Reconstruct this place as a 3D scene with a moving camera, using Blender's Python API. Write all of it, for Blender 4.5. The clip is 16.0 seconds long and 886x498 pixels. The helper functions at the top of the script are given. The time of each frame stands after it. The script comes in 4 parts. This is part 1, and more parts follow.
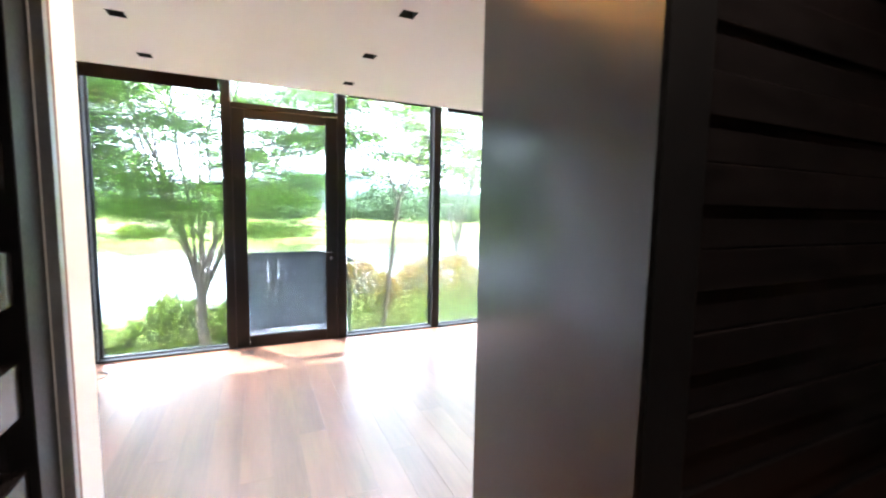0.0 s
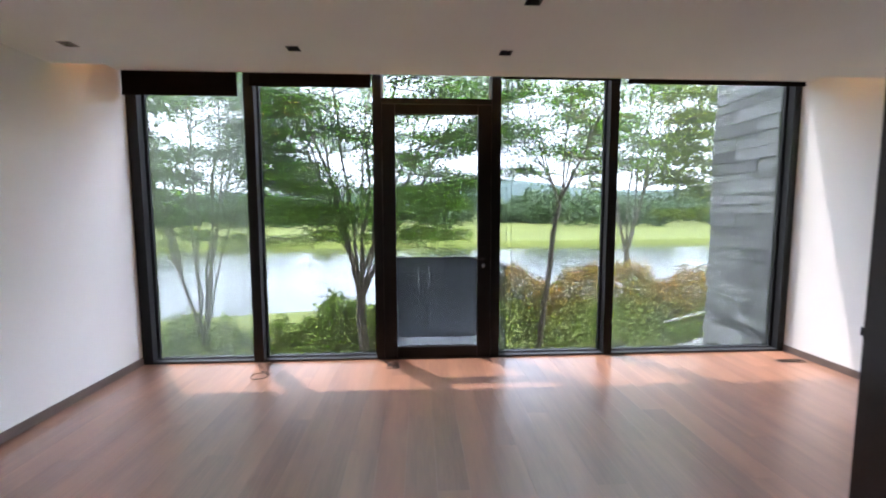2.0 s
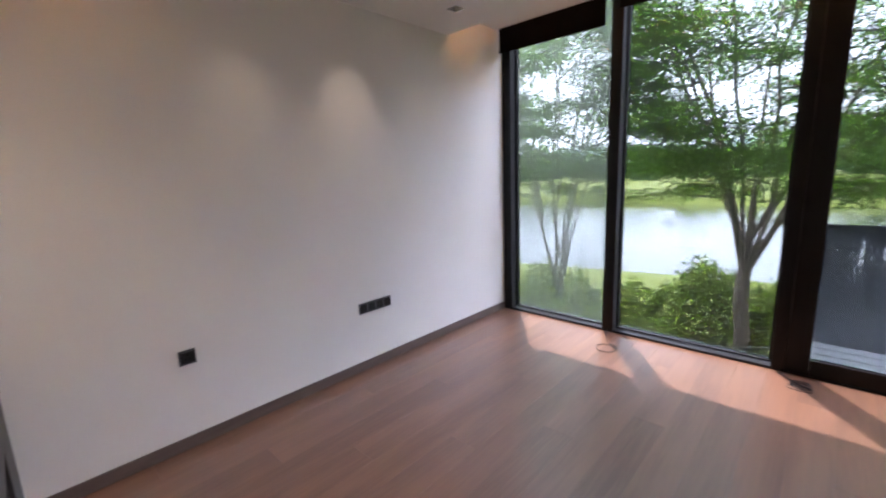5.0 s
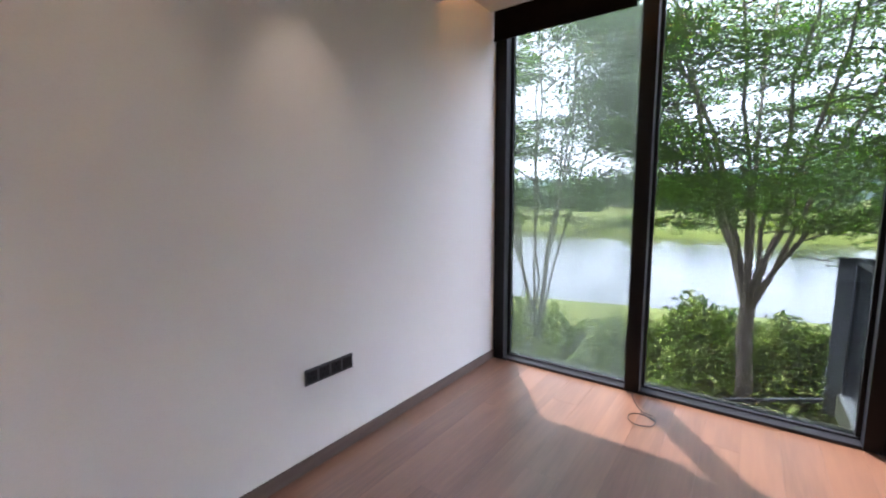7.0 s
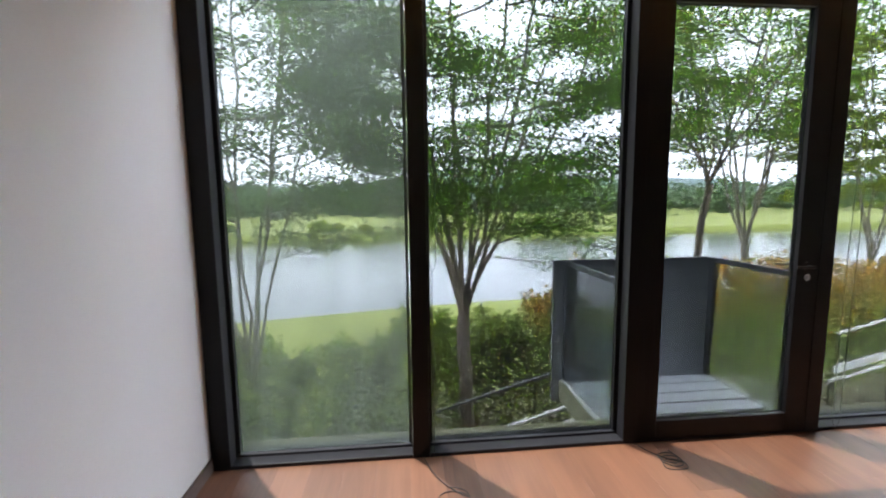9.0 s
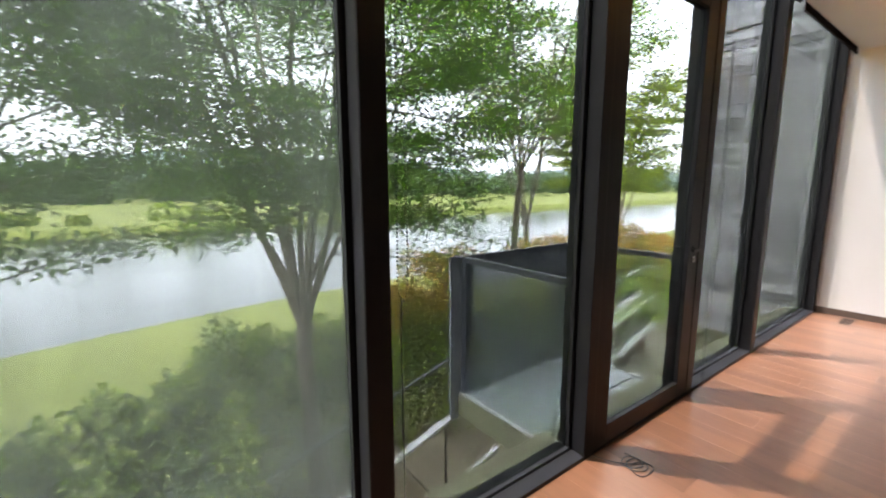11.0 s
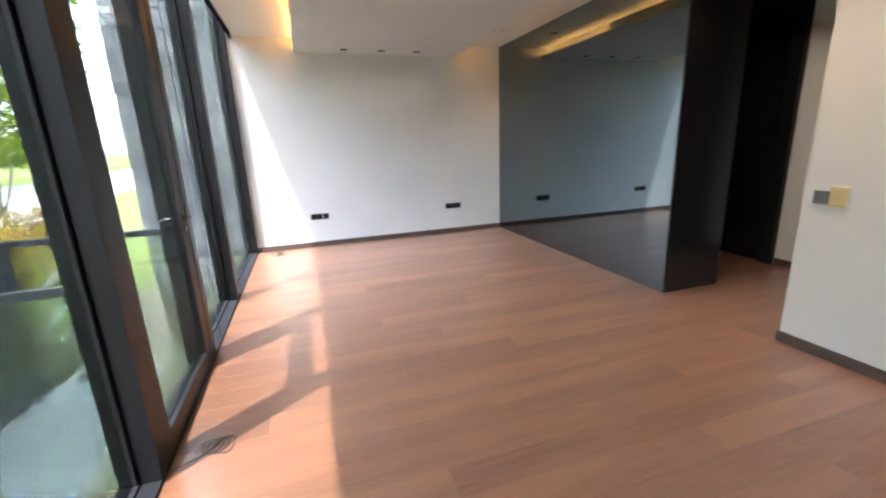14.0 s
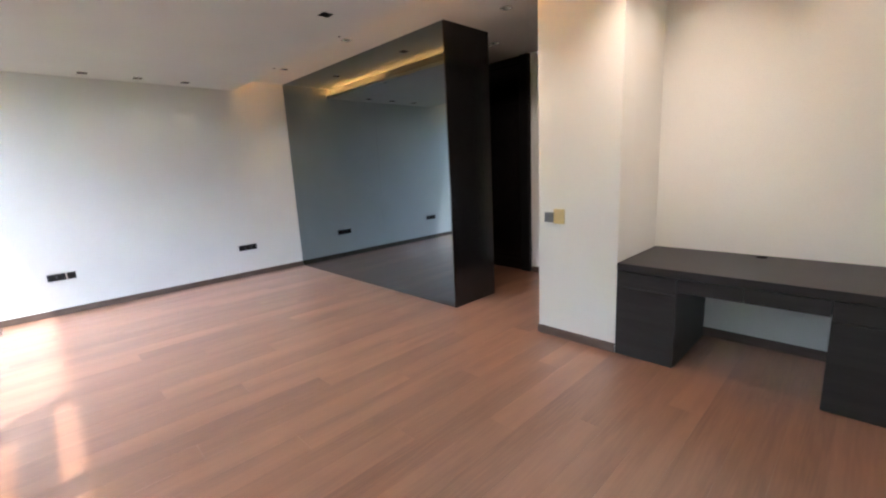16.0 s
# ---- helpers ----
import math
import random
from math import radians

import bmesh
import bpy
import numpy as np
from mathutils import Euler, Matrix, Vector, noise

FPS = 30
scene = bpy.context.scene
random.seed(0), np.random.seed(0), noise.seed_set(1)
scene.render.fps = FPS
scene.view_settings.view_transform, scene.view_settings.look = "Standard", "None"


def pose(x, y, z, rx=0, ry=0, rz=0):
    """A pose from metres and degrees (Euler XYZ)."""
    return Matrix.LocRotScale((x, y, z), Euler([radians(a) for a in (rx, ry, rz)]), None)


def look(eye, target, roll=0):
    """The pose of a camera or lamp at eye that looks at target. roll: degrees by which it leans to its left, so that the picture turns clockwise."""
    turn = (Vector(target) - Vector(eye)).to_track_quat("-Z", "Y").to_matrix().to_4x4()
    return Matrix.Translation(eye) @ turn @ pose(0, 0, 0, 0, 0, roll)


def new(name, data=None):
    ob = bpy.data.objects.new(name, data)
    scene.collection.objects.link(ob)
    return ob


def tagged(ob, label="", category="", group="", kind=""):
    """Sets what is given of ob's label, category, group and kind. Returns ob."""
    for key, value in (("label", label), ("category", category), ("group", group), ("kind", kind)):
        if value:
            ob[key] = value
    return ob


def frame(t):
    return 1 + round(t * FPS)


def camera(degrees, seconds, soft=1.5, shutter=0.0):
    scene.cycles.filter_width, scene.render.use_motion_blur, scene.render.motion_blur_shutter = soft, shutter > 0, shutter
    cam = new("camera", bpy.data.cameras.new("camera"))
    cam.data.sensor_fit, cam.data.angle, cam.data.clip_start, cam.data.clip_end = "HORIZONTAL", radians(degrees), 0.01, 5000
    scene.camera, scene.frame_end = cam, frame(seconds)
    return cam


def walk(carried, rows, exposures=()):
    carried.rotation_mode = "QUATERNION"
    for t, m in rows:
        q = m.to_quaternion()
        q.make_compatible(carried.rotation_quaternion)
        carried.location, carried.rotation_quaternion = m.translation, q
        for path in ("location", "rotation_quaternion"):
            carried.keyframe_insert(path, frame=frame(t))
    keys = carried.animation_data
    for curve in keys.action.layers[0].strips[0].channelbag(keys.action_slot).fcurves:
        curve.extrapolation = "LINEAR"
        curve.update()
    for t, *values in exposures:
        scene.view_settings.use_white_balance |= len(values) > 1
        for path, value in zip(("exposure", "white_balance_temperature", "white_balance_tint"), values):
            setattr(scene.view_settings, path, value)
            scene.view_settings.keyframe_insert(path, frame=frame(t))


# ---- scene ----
cam = camera(93.5, 16.0, soft=2.0, shutter=0.35)
PATH = [
    (0, (0.09, -5.275, 1.663), (0.91, -3.46, 1.472), 1.0),
    (0.5, (0.15, -5.115, 1.658), (0.68, -3.195, 1.48), 0.7),
    (1, (0.216, -4.898, 1.656), (0.575, -2.939, 1.477), 0.4),
    (1.5, (0.21, -4.662, 1.625), (0.449, -2.683, 1.457), 0.1),
    (2, (0.251, -4.485, 1.619), (0.366, -2.496, 1.44), -0.1),
    (2.5, (0.312, -4.384, 1.624), (0.254, -2.395, 1.42), -0.3),
    (3, (0.317, -4.336, 1.619), (0.046, -2.368, 1.391), -0.4),
    (3.5, (0.299, -4.267, 1.601), (-0.25, -2.362, 1.335), -0.8),
    (4, (0.222, -4.12, 1.612), (-0.635, -2.341, 1.298), -1.4),
    (4.5, (0.095, -3.998, 1.597), (-1.039, -2.386, 1.255), -2.0),
    (5, (0.027, -3.878, 1.592), (-1.325, -2.45, 1.228), -2.2),
    (5.2, (0.014, -3.825, 1.599), (-1.414, -2.475, 1.227), -2.3),
    (7.3, (-0.989, -3.166, 1.473), (-2.014, -1.463, 1.253), 0.2),
    (7.5, (-1.077, -3.08, 1.506), (-1.956, -1.298, 1.285), 0.3),
    (8, (-1.327, -2.87, 1.503), (-1.799, -0.937, 1.31), 0.7),
    (8.5, (-1.541, -2.605, 1.508), (-1.587, -0.616, 1.309), 0.9),
    (8.7, (-1.527, -2.51, 1.52), (-1.477, -0.522, 1.31), 0.1),
    (10.8, (-2.114, -1.339, 1.537), (-1.039, 0.322, 1.247), 0.5),
    (11, (-2.131, -1.254, 1.536), (-0.954, 0.335, 1.235), -0.1),
    (11.5, (-2.123, -1.015, 1.5), (-0.656, 0.304, 1.173), -1.2),
    (12, (-2.115, -0.859, 1.485), (-0.392, 0.084, 1.106), -1.8),
    (12.5, (-2.15, -0.745, 1.489), (-0.268, -0.218, 1.062), -2.1),
    (13, (-2.168, -0.749, 1.495), (-0.226, -0.639, 1.026), -2.2),
    (13.5, (-2.187, -0.78, 1.511), (-0.267, -1.045, 1.017), -2.2),
    (14, (-2.215, -0.812, 1.529), (-0.369, -1.397, 1.029), -2.3),
    (14.5, (-2.25, -0.789, 1.538), (-0.502, -1.629, 1.051), -2.5),
    (15, (-2.273, -0.795, 1.545), (-0.641, -1.856, 1.088), -2.7),
    (15.5, (-2.301, -0.811, 1.548), (-0.788, -2.049, 1.126), -2.9),
    (16, (-2.315, -0.852, 1.547), (-0.903, -2.215, 1.162), -2.9),
]
EXPOSURES = [
    (0.0, 7.1, 6000, 13), (0.5, 6.68, 6050, 14), (1.0, 6.08, 6100, 15), (1.5, 5.56, 6300, 16), (2.0, 5.22, 6300, 18), (2.5, 5.06, 6300, 20), (3.0, 4.9, 6300, 21),
    (3.5, 4.95, 6300, 22), (4.0, 4.98, 6250, 22), (5.0, 5.16, 6200, 22), (7.5, 5.1, 6200, 19), (8.0, 4.95, 6250, 18), (8.5, 4.76, 6400, 16), (11.0, 4.93, 7000, 17),
    (12.5, 5.42, 6450, 18), (14.0, 5.78, 6250, 13), (16.0, 5.9, 6050, 13),
]
walk(cam, [(t, look(eye, target, roll)) for t, eye, target, roll in PATH], EXPOSURES)

# ---- world and sun ----
world = bpy.data.worlds.new("sky")
scene.world = world
world.use_nodes = True
wn, wl = world.node_tree.nodes, world.node_tree.links
wn.clear()
sky = wn.new("ShaderNodeTexSky")
sky.sky_type, sky.sun_disc = "NISHITA", False
sky.sun_elevation, sky.sun_rotation = radians(72), radians(-37)
sky.air_density, sky.dust_density = 1.0, 4.0
haze = wn.new("ShaderNodeMix")
haze.data_type = "RGBA"
haze.inputs["Factor"].default_value = 0.8
haze.inputs["B"].default_value = (15.5, 17.4, 20.8, 1)
bg = wn.new("ShaderNodeBackground")
bg.inputs["Strength"].default_value = 0.15
wout = wn.new("ShaderNodeOutputWorld")
wl.new(sky.outputs["Color"], haze.inputs["A"])
wl.new(haze.outputs["Result"], bg.inputs["Color"])
wl.new(bg.outputs["Background"], wout.inputs["Surface"])

sun_data = bpy.data.lights.new("sun", "SUN")
sun_data.energy, sun_data.angle, sun_data.color = 0.22, radians(1.0), (1.0, 0.95, 0.88)
sun = new("sun", sun_data)
sun.matrix_world = look((-1.9, 2.54, 10), (0, 0, 0))


# ---- materials ----
def nodes_of(name):
    m = bpy.data.materials.new(name)
    m.use_nodes = True
    t = m.node_tree
    return m, t.nodes, t.links, t.nodes["Principled BSDF"]


def noise_tex(n, l, scale, detail=4, coord="Object", stretch=(1, 1, 1), jitter=False):
    co = n.new("ShaderNodeTexCoord")
    mp = n.new("ShaderNodeMapping")
    mp.inputs["Scale"].default_value = stretch
    l.new(co.outputs[coord], mp.inputs["Vector"])
    tex = n.new("ShaderNodeTexNoise")
    tex.inputs["Scale"].default_value, tex.inputs["Detail"].default_value = scale, detail
    if jitter:
        info = n.new("ShaderNodeObjectInfo")
        mul = n.new("ShaderNodeMath")
        mul.operation = "MULTIPLY"
        mul.inputs[1].default_value = 60
        l.new(info.outputs["Random"], mul.inputs[0])
        l.new(mul.outputs[0], mp.inputs["Location"])
    l.new(mp.outputs["Vector"], tex.inputs["Vector"])
    return tex


def mixed(n, l, fac, a, b, lo=0.3, hi=0.7):
    """A colour between a and b (colours or sockets) by the socket fac."""
    rng = n.new("ShaderNodeMapRange")
    rng.inputs["From Min"].default_value, rng.inputs["From Max"].default_value = lo, hi
    l.new(fac, rng.inputs["Value"])
    mx = n.new("ShaderNodeMix")
    mx.data_type = "RGBA"
    l.new(rng.outputs["Result"], mx.inputs["Factor"])
    for key, v in (("A", a), ("B", b)):
        if isinstance(v, tuple):
            mx.inputs[key].default_value = (*v, 1)
        else:
            l.new(v, mx.inputs[key])
    return mx.outputs["Result"]


def surface(name, a, b, rough=0.5, scale=6, fine=60, bump=0.1, metal=0.0, stretch=(1, 1, 1), spread=0.08, coat=0.0, specular=0.5, jitter=False):
    """A two-scale surface: large stains between a and b, fine grain in roughness and relief."""
    m, n, l, p = nodes_of(name)
    big = noise_tex(n, l, scale, 3, stretch=stretch, jitter=jitter)
    small = noise_tex(n, l, fine, 5, stretch=stretch, jitter=jitter)
    c1 = mixed(n, l, big.outputs["Fac"], a, b)
    dark = tuple(v * 0.88 for v in a)
    c2 = mixed(n, l, small.outputs["Fac"], c1, dark, 0.5, 1.1)
    l.new(c2, p.inputs["Base Color"])
    r = n.new("ShaderNodeMapRange")
    r.inputs["To Min"].default_value, r.inputs["To Max"].default_value = max(0.02, rough - spread), min(1, rough + spread)
    l.new(small.outputs["Fac"], r.inputs["Value"])
    l.new(r.outputs["Result"], p.inputs["Roughness"])
    p.inputs["Metallic"].default_value, p.inputs["Coat Weight"].default_value = metal, coat
    p.inputs["Specular IOR Level"].default_value = specular
    if bump:
        bp = n.new("ShaderNodeBump")
        bp.inputs["Strength"].default_value, bp.inputs["Distance"].default_value = bump, 0.004
        l.new(small.outputs["Fac"], bp.inputs["Height"])
        l.new(bp.outputs["Normal"], p.inputs["Normal"])
    return m


def plank_material():
    """Oiled oak: long soft streaks along each plank, fine pores, satin varnish."""
    m, n, l, p = nodes_of("oiled_oak")
    grain = noise_tex(n, l, 1.0, 3, stretch=(7, 0.9, 1), jitter=True)
    pores = noise_tex(n, l, 1.0, 3, stretch=(70, 4, 1), jitter=True)
    info = n.new("ShaderNodeObjectInfo")
    tone = mixed(n, l, info.outputs["Random"], (0.138, 0.06, 0.03), (0.22, 0.1, 0.052), 0, 1)
    g = mixed(n, l, grain.outputs["Fac"], tone, (0.085, 0.034, 0.016), 0.38, 0.95)
    f = mixed(n, l, pores.outputs["Fac"], g, (0.235, 0.108, 0.056), 0.4, 1.4)
    l.new(f, p.inputs["Base Color"])
    p.inputs["Specular IOR Level"].default_value = 0.6
    p.inputs["Coat IOR"].default_value = 1.62
    p.inputs["Coat Weight"].default_value, p.inputs["Coat Roughness"].default_value = 1.0, 0.27
    r = n.new("ShaderNodeMapRange")
    r.inputs["To Min"].default_value, r.inputs["To Max"].default_value = 0.36, 0.44
    l.new(grain.outputs["Fac"], r.inputs["Value"])
    l.new(r.outputs["Result"], p.inputs["Roughness"])
    return m


def leaf_material(name, a, b, c, glow=0.45):
    """Leaves that differ one from another, thin enough to let light through."""
    m, n, l, p = nodes_of(name)
    geo = n.new("ShaderNodeNewGeometry")
    ramp = n.new("ShaderNodeValToRGB")
    ramp.color_ramp.elements[0].color, ramp.color_ramp.elements[1].color = (*a, 1), (*c, 1)
    mid = ramp.color_ramp.elements.new(0.6)
    mid.color = (*b, 1)
    l.new(geo.outputs["Random Per Island"], ramp.inputs["Fac"])
    l.new(ramp.outputs["Color"], p.inputs["Base Color"])
    p.inputs["Roughness"].default_value = 0.45
    thin = n.new("ShaderNodeBsdfTranslucent")
    l.new(ramp.outputs["Color"], thin.inputs["Color"])
    mx = n.new("ShaderNodeMixShader")
    mx.inputs[0].default_value = glow
    l.new(p.outputs["BSDF"], mx.inputs[1])
    l.new(thin.outputs["BSDF"], mx.inputs[2])
    l.new(mx.outputs["Shader"], n["Material Output"].inputs["Surface"])
    return m


def glass_material(name, tint, dirt, film, shine=0.01, graze=0.08):
    """Flat glazing: clear with a tint and a faint mirror, and a film of dried-on dirt in downward streaks."""
    m, n, l, p = nodes_of(name)
    n.remove(p)
    clear = n.new("ShaderNodeBsdfTransparent")
    clear.inputs["Color"].default_value = (*tint, 1)
    gloss = n.new("ShaderNodeBsdfGlossy")
    gloss.inputs["Roughness"].default_value = 0.01
    lw = n.new("ShaderNodeLayerWeight")
    lw.inputs["Blend"].default_value = 0.5
    fifth = n.new("ShaderNodeMath")
    fifth.operation = "POWER"
    fifth.inputs[1].default_value = 5
    l.new(lw.outputs["Facing"], fifth.inputs[0])
    fr = n.new("ShaderNodeMapRange")
    fr.inputs["To Min"].default_value, fr.inputs["To Max"].default_value = shine, graze
    l.new(fifth.outputs[0], fr.inputs["Value"])
    pane = n.new("ShaderNodeMixShader")
    l.new(fr.outputs["Result"], pane.inputs[0])
    l.new(clear.outputs[0], pane.inputs[1])
    l.new(gloss.outputs[0], pane.inputs[2])
    out = pane.outputs[0]
    if not dirt:
        l.new(out, n["Material Output"].inputs["Surface"])
        return m
    streak = noise_tex(n, l, 2.2, 5, stretch=(3.5, 1, 0.5))
    patch = noise_tex(n, l, 0.9, 3)
    both = n.new("ShaderNodeMath")
    both.operation = "MULTIPLY"
    l.new(streak.outputs["Fac"], both.inputs[0])
    l.new(patch.outputs["Fac"], both.inputs[1])
    rng = n.new("ShaderNodeMapRange")
    rng.inputs["From Min"].default_value, rng.inputs["From Max"].default_value = 0.12, 0.42
    rng.inputs["To Min"].default_value, rng.inputs["To Max"].default_value = dirt * 0.25, dirt
    l.new(both.outputs[0], rng.inputs["Value"])
    veil = n.new("ShaderNodeBsdfTranslucent")
    veil.inputs["Color"].default_value = (*film, 1)
    mx = n.new("ShaderNodeMixShader")
    l.new(rng.outputs["Result"], mx.inputs[0])
    l.new(out, mx.inputs[1])
    l.new(veil.outputs[0], mx.inputs[2])
    l.new(mx.outputs[0], n["Material Output"].inputs["Surface"])
    return m


def glowing(name, colour, strength):
    m, n, l, p = nodes_of(name)
    p.inputs["Base Color"].default_value = (*colour, 1)
    p.inputs["Emission Color"].default_value, p.inputs["Emission Strength"].default_value = (*colour, 1), strength
    return m


PAINT = surface("wall_paint", (0.80, 0.79, 0.76), (0.84, 0.83, 0.80), 0.6, 1.4, 180, 0.06)
CEIL = surface("ceiling_paint", (0.83, 0.815, 0.795), (0.87, 0.855, 0.835), 0.7, 1.2, 150, 0.05)
OAK = plank_material()
JOINT = surface("floor_joint", (0.09, 0.038, 0.02), (0.11, 0.048, 0.025), 0.8, 8, 60, 0.1)
SKIRT = surface("skirting_stain", (0.085, 0.058, 0.046), (0.12, 0.085, 0.068), 0.5, 4, 70, 0.1, stretch=(1, 1, 6))
FRAME = surface("bronze_frame", (0.005, 0.0048, 0.005), (0.008, 0.0077, 0.008), 0.4, 3, 120, 0.05, specular=0.22)
SILL = surface("sill_metal", (0.014, 0.015, 0.018), (0.02, 0.021, 0.024), 0.4, 3, 90, 0.05, specular=0.2)
FABRIC = surface("blind_fabric", (0.004, 0.003, 0.0035), (0.006, 0.0045, 0.005), 0.9, 10, 400, 0.2, specular=0.08)
LACQUER = surface("black_laminate", (0.005, 0.005, 0.005), (0.008, 0.008, 0.008), 0.2, 2, 40, 0.0, specular=0.6, spread=0.02)
BOARD = surface("dark_board", (0.006, 0.005, 0.005), (0.011, 0.009, 0.009), 0.2, 5, 80, 0.1, stretch=(1, 1, 5), jitter=True)
DESKMAT = surface("wenge_veneer", (0.014, 0.012, 0.0115), (0.024, 0.020, 0.019), 0.42, 4, 50, 0.06, specular=0.35, stretch=(0.5, 6, 6))
PLASTIC = surface("charcoal_plastic", (0.03, 0.032, 0.034), (0.04, 0.042, 0.044), 0.4, 20, 200, 0.03)
GREYPLATE = surface("grey_plate", (0.14, 0.15, 0.17), (0.17, 0.18, 0.2), 0.4, 20, 200, 0.03)
BEIGE = surface("yellowed_plate", (0.68, 0.55, 0.27), (0.74, 0.62, 0.33), 0.45, 12, 150, 0.05)
CHROME = surface("brushed_steel", (0.5, 0.5, 0.5), (0.6, 0.6, 0.6), 0.25, 10, 120, 0.03, metal=1.0)
ALU = surface("edge_metal", (0.3, 0.31, 0.32), (0.4, 0.41, 0.42), 0.35, 8, 120, 0.05, metal=1.0)
CORD = surface("black_cord", (0.012, 0.012, 0.012), (0.02, 0.02, 0.02), 0.5, 30, 200, 0.05)
SCREEN = surface("screen_paint", (0.28, 0.302, 0.338), (0.36, 0.385, 0.42), 0.5, 2.5, 50, 0.1, stretch=(8, 1, 0.4))
RAIL = surface("rail_paint", (0.05, 0.056, 0.07), (0.07, 0.078, 0.095), 0.4, 4, 60, 0.05)
DECK = surface("weathered_deck", (0.66, 0.68, 0.72), (0.76, 0.78, 0.81), 0.65, 5, 60, 0.25, stretch=(0.4, 8, 1), jitter=True)
TRIM = surface("pale_trim", (0.72, 0.72, 0.7), (0.8, 0.8, 0.78), 0.5, 5, 60, 0.1)
MOSSY = surface("mossy_fascia", (0.2, 0.205, 0.115), (0.3, 0.3, 0.19), 0.8, 3, 40, 0.2)
GRASS = surface("lawn", (0.175, 0.21, 0.032), (0.235, 0.262, 0.05), 0.9, 0.35, 14, 0.4)
SOIL = surface("soil", (0.20, 0.165, 0.105), (0.29, 0.25, 0.165), 0.95, 2, 20, 0.5)
BARK = surface("bark", (0.17, 0.13, 0.10), (0.30, 0.235, 0.18), 0.85, 5, 40, 0.6, stretch=(3, 3, 0.7))
PALEBARK = surface("pale_bark", (0.19, 0.165, 0.14), (0.30, 0.26, 0.22), 0.85, 5, 40, 0.6, stretch=(3, 3, 0.7))
LEAF = leaf_material("leaf_green", (0.09, 0.19, 0.022), (0.18, 0.35, 0.036), (0.34, 0.5, 0.065), 0.6)
LEAFPALE = leaf_material("leaf_pale", (0.08, 0.15, 0.035), (0.13, 0.23, 0.05), (0.22, 0.33, 0.08), 0.55)
LEAFLIME = leaf_material("leaf_lime", (0.13, 0.2, 0.02), (0.24, 0.33, 0.035), (0.42, 0.45, 0.06), 0.55)
# palest leaf colour stands in for highlights on the leaves
HEDGELEAF = leaf_material("highlit_hedge_leaf", (0.08, 0.14, 0.018), (0.32, 0.44, 0.06), (0.78, 0.82, 0.24), 0.5)
RUSTLEAF = leaf_material("rust_leaf", (0.3, 0.27, 0.05), (0.6, 0.38, 0.07), (0.85, 0.45, 0.1), 0.5)
# greens lightened to put hazy light into the far trees
FARLEAF = leaf_material("hazed_far_leaf", (0.07, 0.125, 0.05), (0.11, 0.18, 0.07), (0.17, 0.25, 0.09), 0.25)
# blue-green tone carries the air haze over the distant hills
HILL = surface("hazed_far_wood", (0.10, 0.15, 0.14), (0.14, 0.19, 0.17), 0.95, 0.05, 0.4, 0.6)
# dark tint dims the view out, bringing the bright garden to room exposure
GLASS = glass_material("window_glass", (0.19, 0.195, 0.193), 0.03, (0.03, 0.033, 0.03))
GLASSDIRTY = glass_material("dirty_glass", (0.195, 0.201, 0.196), 0.36, (0.038, 0.043, 0.036))
GLASSHAZY = glass_material("hazy_glass", (0.195, 0.201, 0.196), 0.13, (0.034, 0.037, 0.033))
RAILGLASS = glass_material("rail_glass", (0.88, 0.92, 0.89), 0.0, (0.1, 0.1, 0.1), 0.075, 0.8)
GLOWCOVE = glowing("cove_led", (1.0, 0.46, 0.12), 0.75)
GLOWLAMP = glowing("lamp_face", (1.0, 0.78, 0.5), 0.2)


def mirror_material():
    m, n, l, p = nodes_of("grey_mirror")
    smear = noise_tex(n, l, 1.2, 4)
    c = mixed(n, l, smear.outputs["Fac"], (0.165, 0.212, 0.238), (0.18, 0.228, 0.253))
    l.new(c, p.inputs["Base Color"])
    p.inputs["Metallic"].default_value, p.inputs["Roughness"].default_value = 1.0, 0.015
    return m


def water_material():
    m, n, l, p = nodes_of("pond_water")
    w = noise_tex(n, l, 1.6, 4, stretch=(0.6, 1.4, 1))
    p.inputs["Base Color"].default_value = (0.03, 0.045, 0.04, 1)
    p.inputs["Roughness"].default_value, p.inputs["IOR"].default_value = 0.06, 1.5
    bp = n.new("ShaderNodeBump")
    bp.inputs["Strength"].default_value, bp.inputs["Distance"].default_value = 0.5, 0.06
    l.new(w.outputs["Fac"], bp.inputs["Height"])
    l.new(bp.outputs["Normal"], p.inputs["Normal"])
    return m


def cladding_material():
    m, n, l, p = nodes_of("silvered_board")
    info = n.new("ShaderNodeObjectInfo")
    tone = mixed(n, l, info.outputs["Random"], (0.2, 0.19, 0.195), (0.64, 0.63, 0.63), 0, 1)
    grain = noise_tex(n, l, 8, 5, stretch=(1, 0.5, 8), jitter=True)
    c = mixed(n, l, grain.outputs["Fac"], tone, (0.16, 0.15, 0.155), 0.45, 0.9)
    l.new(c, p.inputs["Base Color"])
    p.inputs["Roughness"].default_value = 0.8
    bp = n.new("ShaderNodeBump")
    bp.inputs["Strength"].default_value, bp.inputs["Distance"].default_value = 0.4, 0.004
    l.new(grain.outputs["Fac"], bp.inputs["Height"])
    l.new(bp.outputs["Normal"], p.inputs["Normal"])
    return m


CLAD = cladding_material()
MIRROR = mirror_material()
WATER = water_material()


